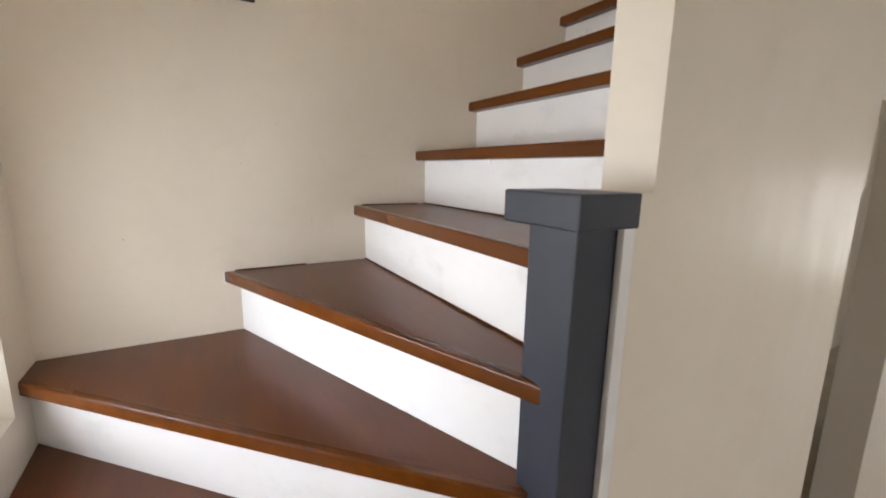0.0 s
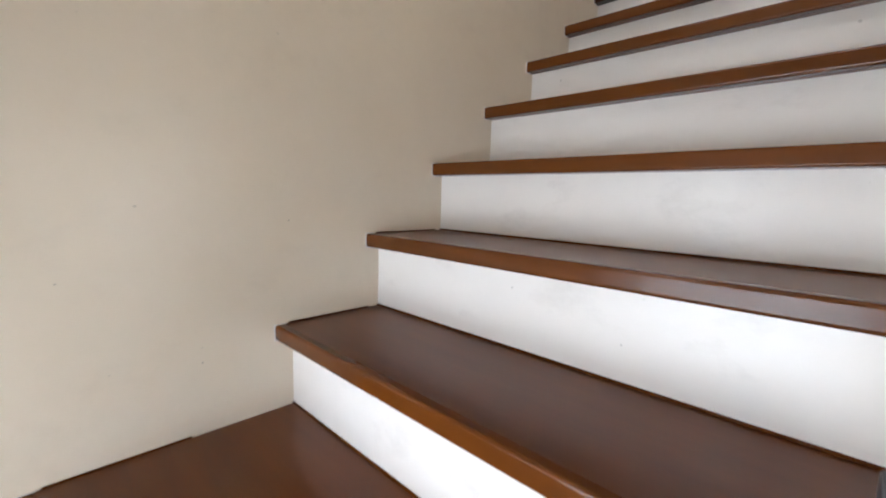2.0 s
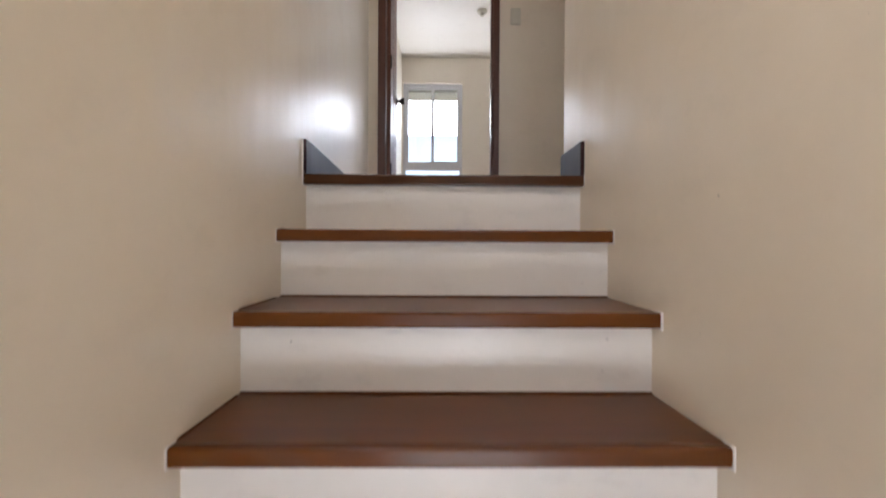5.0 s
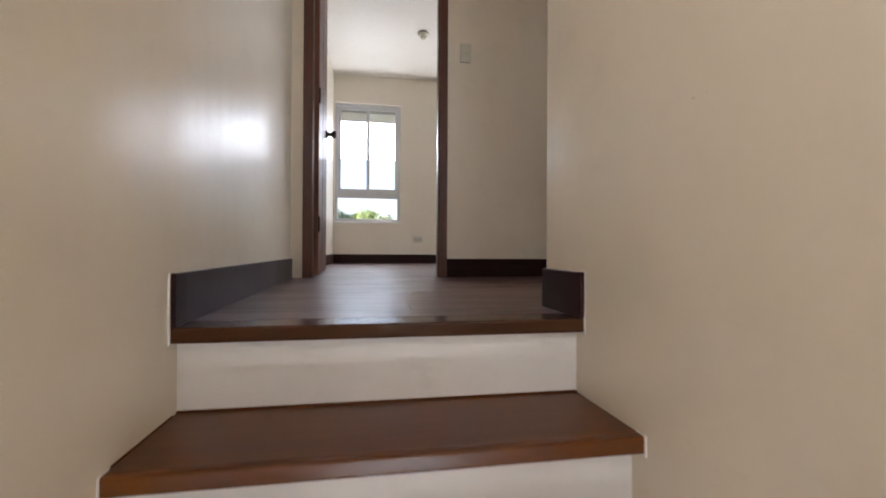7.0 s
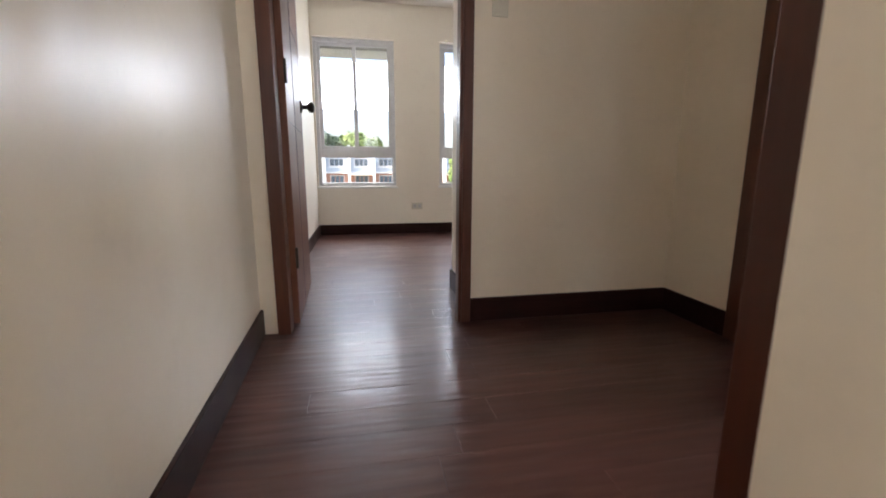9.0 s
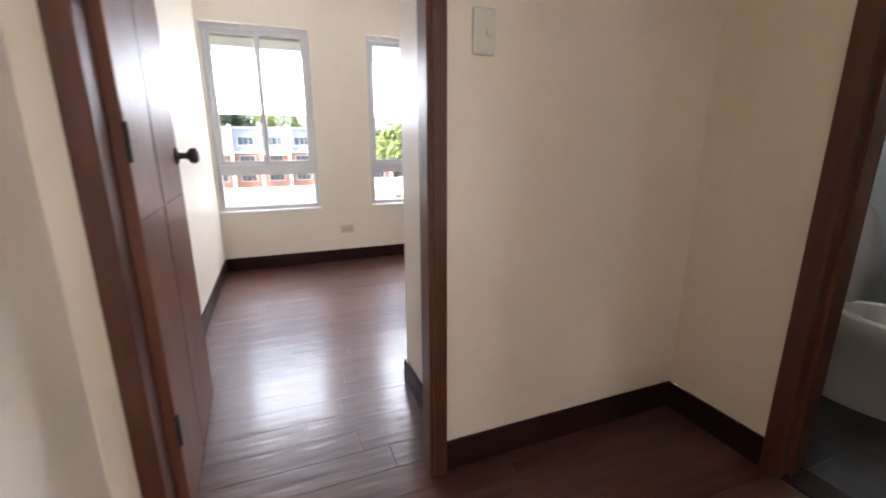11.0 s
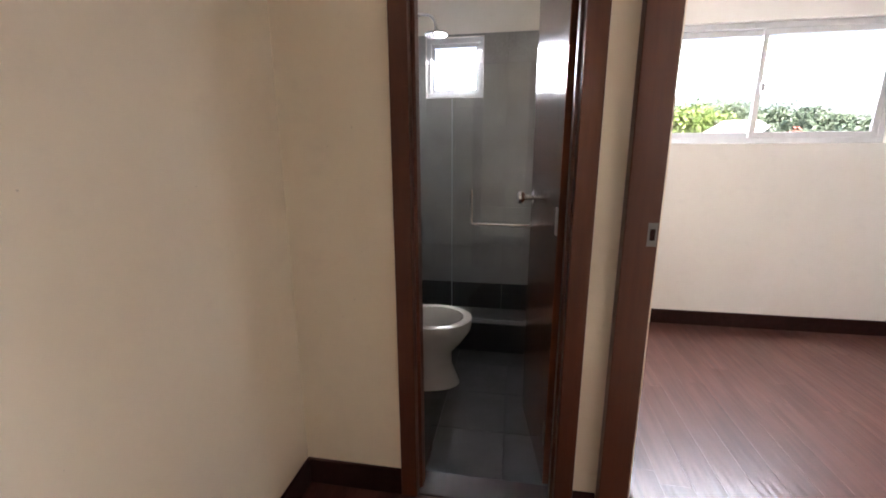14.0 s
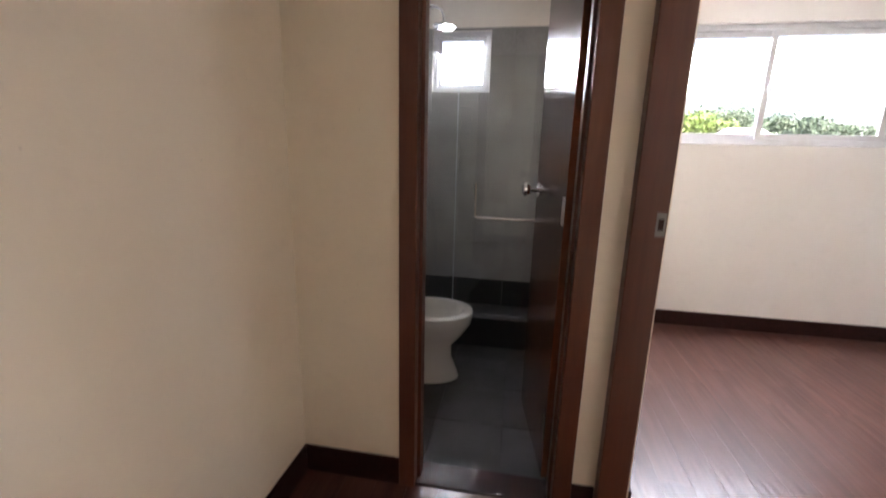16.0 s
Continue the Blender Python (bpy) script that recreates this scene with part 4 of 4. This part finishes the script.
for k, (x, y, h, s, mat, n) in enumerate((
        (-14, 52, 7.5, 3.4, LEAVES, 2500), (-4, 53, 7.7, 3.0, LEAVES, 2500), (1.0, 54, 7.7, 2.6, LEAVES_BRIGHT, 2500), (-8.5, 53, 8.6, 3.4, LEAVES, 2500), (-0.8, 56, 8.4, 2.8, LEAVES_BRIGHT, 2500), (9, 56, 7.1, 3, LEAVES, 2500), (20, 55, 7.4, 4, LEAVES, 2500), (30, 54, 7.4, 4, LEAVES, 2500),
        (6.5, 23.0, 4.9, 1.5, LEAVES_BRIGHT, 3500),
        (31, -10.2, 7.0, 2.5, LEAVES_BRIGHT, 4200), (43, -17.3, 8.7, 3.4, LEAVES, 4200), (43, -22.0, 7.9, 3.2, LEAVES, 4000), (31, -17.2, 6.8, 1.9, LEAVES, 4000),
        (29, -18.9, 6.1, 1.8, LEAVES, 3800), (21.6, -10.1, 5.2, 0.85, LEAVES, 3500), (25, -15.2, 5.3, 1.3, LEAVES, 3600), (27, -21.5, 5.4, 2.0, LEAVES, 3500),
        (60, -24, 8.2, 4.0, LEAVES, 2500), (58, -42, 7.8, 4.2, LEAVES, 2500), (33, -5.0, 6.6, 2.6, LEAVES, 2500))):
    tree(x, y, h, s, mat, "leafy green broad-crowned tree beyond the houses" if y > 40 else "dense leafy green garden tree", 11 + k, 0.14 if n > 3000 else 0.24, int(n * 1.8))
tree(22.4, -11.6, 5.2, 0.8, BLOSSOM, "small tree with red blossom", 77, 0.10, 700)

neighbour = thing("neighbour_house", "low neighbouring house with a pale hipped roof", "house", (23.5, -10.5, -2.72))
part("wall", box(0.3, 4.7, -1.7, 1.5, 0, 4.2), HOUSE_TRIM, neighbour)
hip = bmesh.new()
eave = [hip.verts.new(p) for p in ((0, -2.0, 4.15), (5, -2.0, 4.15), (5, 1.8, 4.15), (0, 1.8, 4.15))]
ridge = [hip.verts.new(p) for p in ((2.0, -0.9, 5.42), (2.0, 0.75, 5.42))]
for loop in ((0, 1, 4), (2, 3, 5), (1, 2, 5, 4), (3, 0, 4, 5), (3, 2, 1, 0)):
    hip.faces.new([(eave + ridge)[q] for q in loop])
part("roof", hip, ROOF_SHEET, neighbour)
teal = thing("shed", "low shed with a teal metal roof", "shed", (20.0, -7.0, -2.72))
part("wall", box(0, 3, -0.55, 3.0, 0, 4.25), HOUSE_TRIM, teal)
part("roof", box(-0.3, 3.3, -0.7, 3.3, 4.25, 4.58), TEAL_SHEET, teal)

# ---------------------------------------------------------------- ground floor, seen past the stairs
structure("floor_lower", box(-0.12, 3.96, -2.23, 4.45, GROUND - 0.2, GROUND - 0.01), GROUT, "grouted bed of the ground floor tiles", "floor")
lower = bpy.data.objects["floor_lower"]


# ---------------------------------------------------------------- boards and tiles, piece by piece
def piece_mesh(name, lx, ly, lz, mat, bev=0.0008):
    return mesh_of(box(-lx / 2, lx / 2, -ly / 2, ly / 2, -lz, 0, bev=bev, seg=1), name, mat)


def boards(floor_name, label, x0, x1, y0, y1, width=0.118, length=1.2, holes=()):
    rnd = random.Random(floor_name)
    fl = thing(floor_name, label, "floor", (0, 0, 0), 0, "", "structure")
    full = {}
    rows = round((y1 - y0) / width)
    wd = (y1 - y0) / rows
    for r in range(rows):
        x = x0 - rnd.uniform(0.0, 0.9) * length
        while x < x1:
            a, b = max(x, x0), min(x + length, x1)
            x += length
            if b - a < 0.03:
                continue
            key = round(b - a, 3)
            if key not in full:
                full[key] = piece_mesh("board", b - a - 0.0004, wd - 0.0004, 0.012, PLANK, 0.0005)
            ob = new("board", full[key])
            ob.parent = fl
            ob.matrix_local = pose((a + b) / 2, y0 + (r + 0.5) * wd, rnd.uniform(-0.0001, 0.0), rnd.uniform(-0.22, 0.22), rnd.uniform(-0.03, 0.03), 0)
    return fl


def tiles(parent, name, origin, du, dv, nu, nv, su, sv, mat_of, gap=0.003, thick=0.009):
    """Tiles in a grid from origin along the unit vectors du and dv, facing du x dv."""
    du, dv = Vector(du), Vector(dv)
    n = du.cross(dv)
    rot = Matrix((du, dv, n)).transposed().to_4x4()
    made = {}
    for i in range(nu):
        for j in range(nv):
            mat = mat_of(i, j)
            if mat is None:
                continue
            if mat.name not in made:
                made[mat.name] = piece_mesh(name, su - gap, sv - gap, thick, mat, 0.001)
            ob = new(name, made[mat.name])
            ob.parent = parent
            ob.matrix_local = Matrix.Translation(Vector(origin) + du * su * (i + 0.5) + dv * sv * (j + 0.5)) @ rot


bath_floor = thing("floor_bath", "dark grey tiled bathroom floor", "floor", (0, 0, 0), 0, "", "structure")
tiles(bath_floor, "floor_tile", (1.945, 0.50, -0.021), (1, 0, 0), (0, 1, 0), 6, 4, 0.3175, 0.3125, lambda i, j: DARK_TILE, 0.0014)
bath_wall = thing("wall_bath_tiling", "grey wall tiles over a black border row", "wall tiles", (0, 0, 0), 0, "", "structure")
ROWS = [(-0.105, 0.195, BLACK_TILE)] + [(0.195 + 0.315 * k, 0.51 + 0.315 * k, GREY_TILE) for k in range(6)]
part("grout_bed", add_wall(bmesh.new(), 'y', 0.50, 1.66, 3.8495, 3.8516, -0.105, 2.085, holes=[(1.064, 1.499, 1.644, 2.07)]), PALE_GROUT, bath_wall, "thin grey grout lines")
for z0, z1, mt in ROWS:
    for k in range(3):
        a, b = 0.50 + k * 0.3867, 0.50 + (k + 1) * 0.3867
        if z1 > 1.64 and z0 < 2.07 and b > 1.065 and a < 1.498:
            spans = [(a, 1.064, z0, z1)] if a < 1.064 else []
            spans += [(1.499, b, z0, z1)] if b > 1.499 else []
            spans += [(max(a, 1.064), min(b, 1.499), z0, 1.644)] if z0 < 1.644 else []
        else:
            spans = [(a, b, z0, z1)]
        for p, q, c, d in spans:
            if q - p > 0.01 and d - c > 0.01:
                part("wall_tile", box(3.842, 3.8494, p + 0.0015, q - 0.0015, c + 0.0015, d - 0.0015), mt, bath_wall)
tiles(lower, "floor_tile", (-0.1, -2.2 - 0.02, GROUND), (1, 0, 0), (0, 1, 0), 7, 11, 0.58, 0.605, lambda i, j: BEIGE_TILE, 0.004)

boards("floor_hall", "dark red-brown laminate hall floor with a worn sheen", -0.06, 1.824, 0.085, 1.62)
boards("floor_bedroom", "dark red-brown laminate bedroom floor with a worn sheen", -0.078, 3.08, 1.62, 4.33)
boards("floor_bedroom_two", "dark red-brown laminate floor of the second bedroom", 0.988, 3.84, -2.72, 0.44)
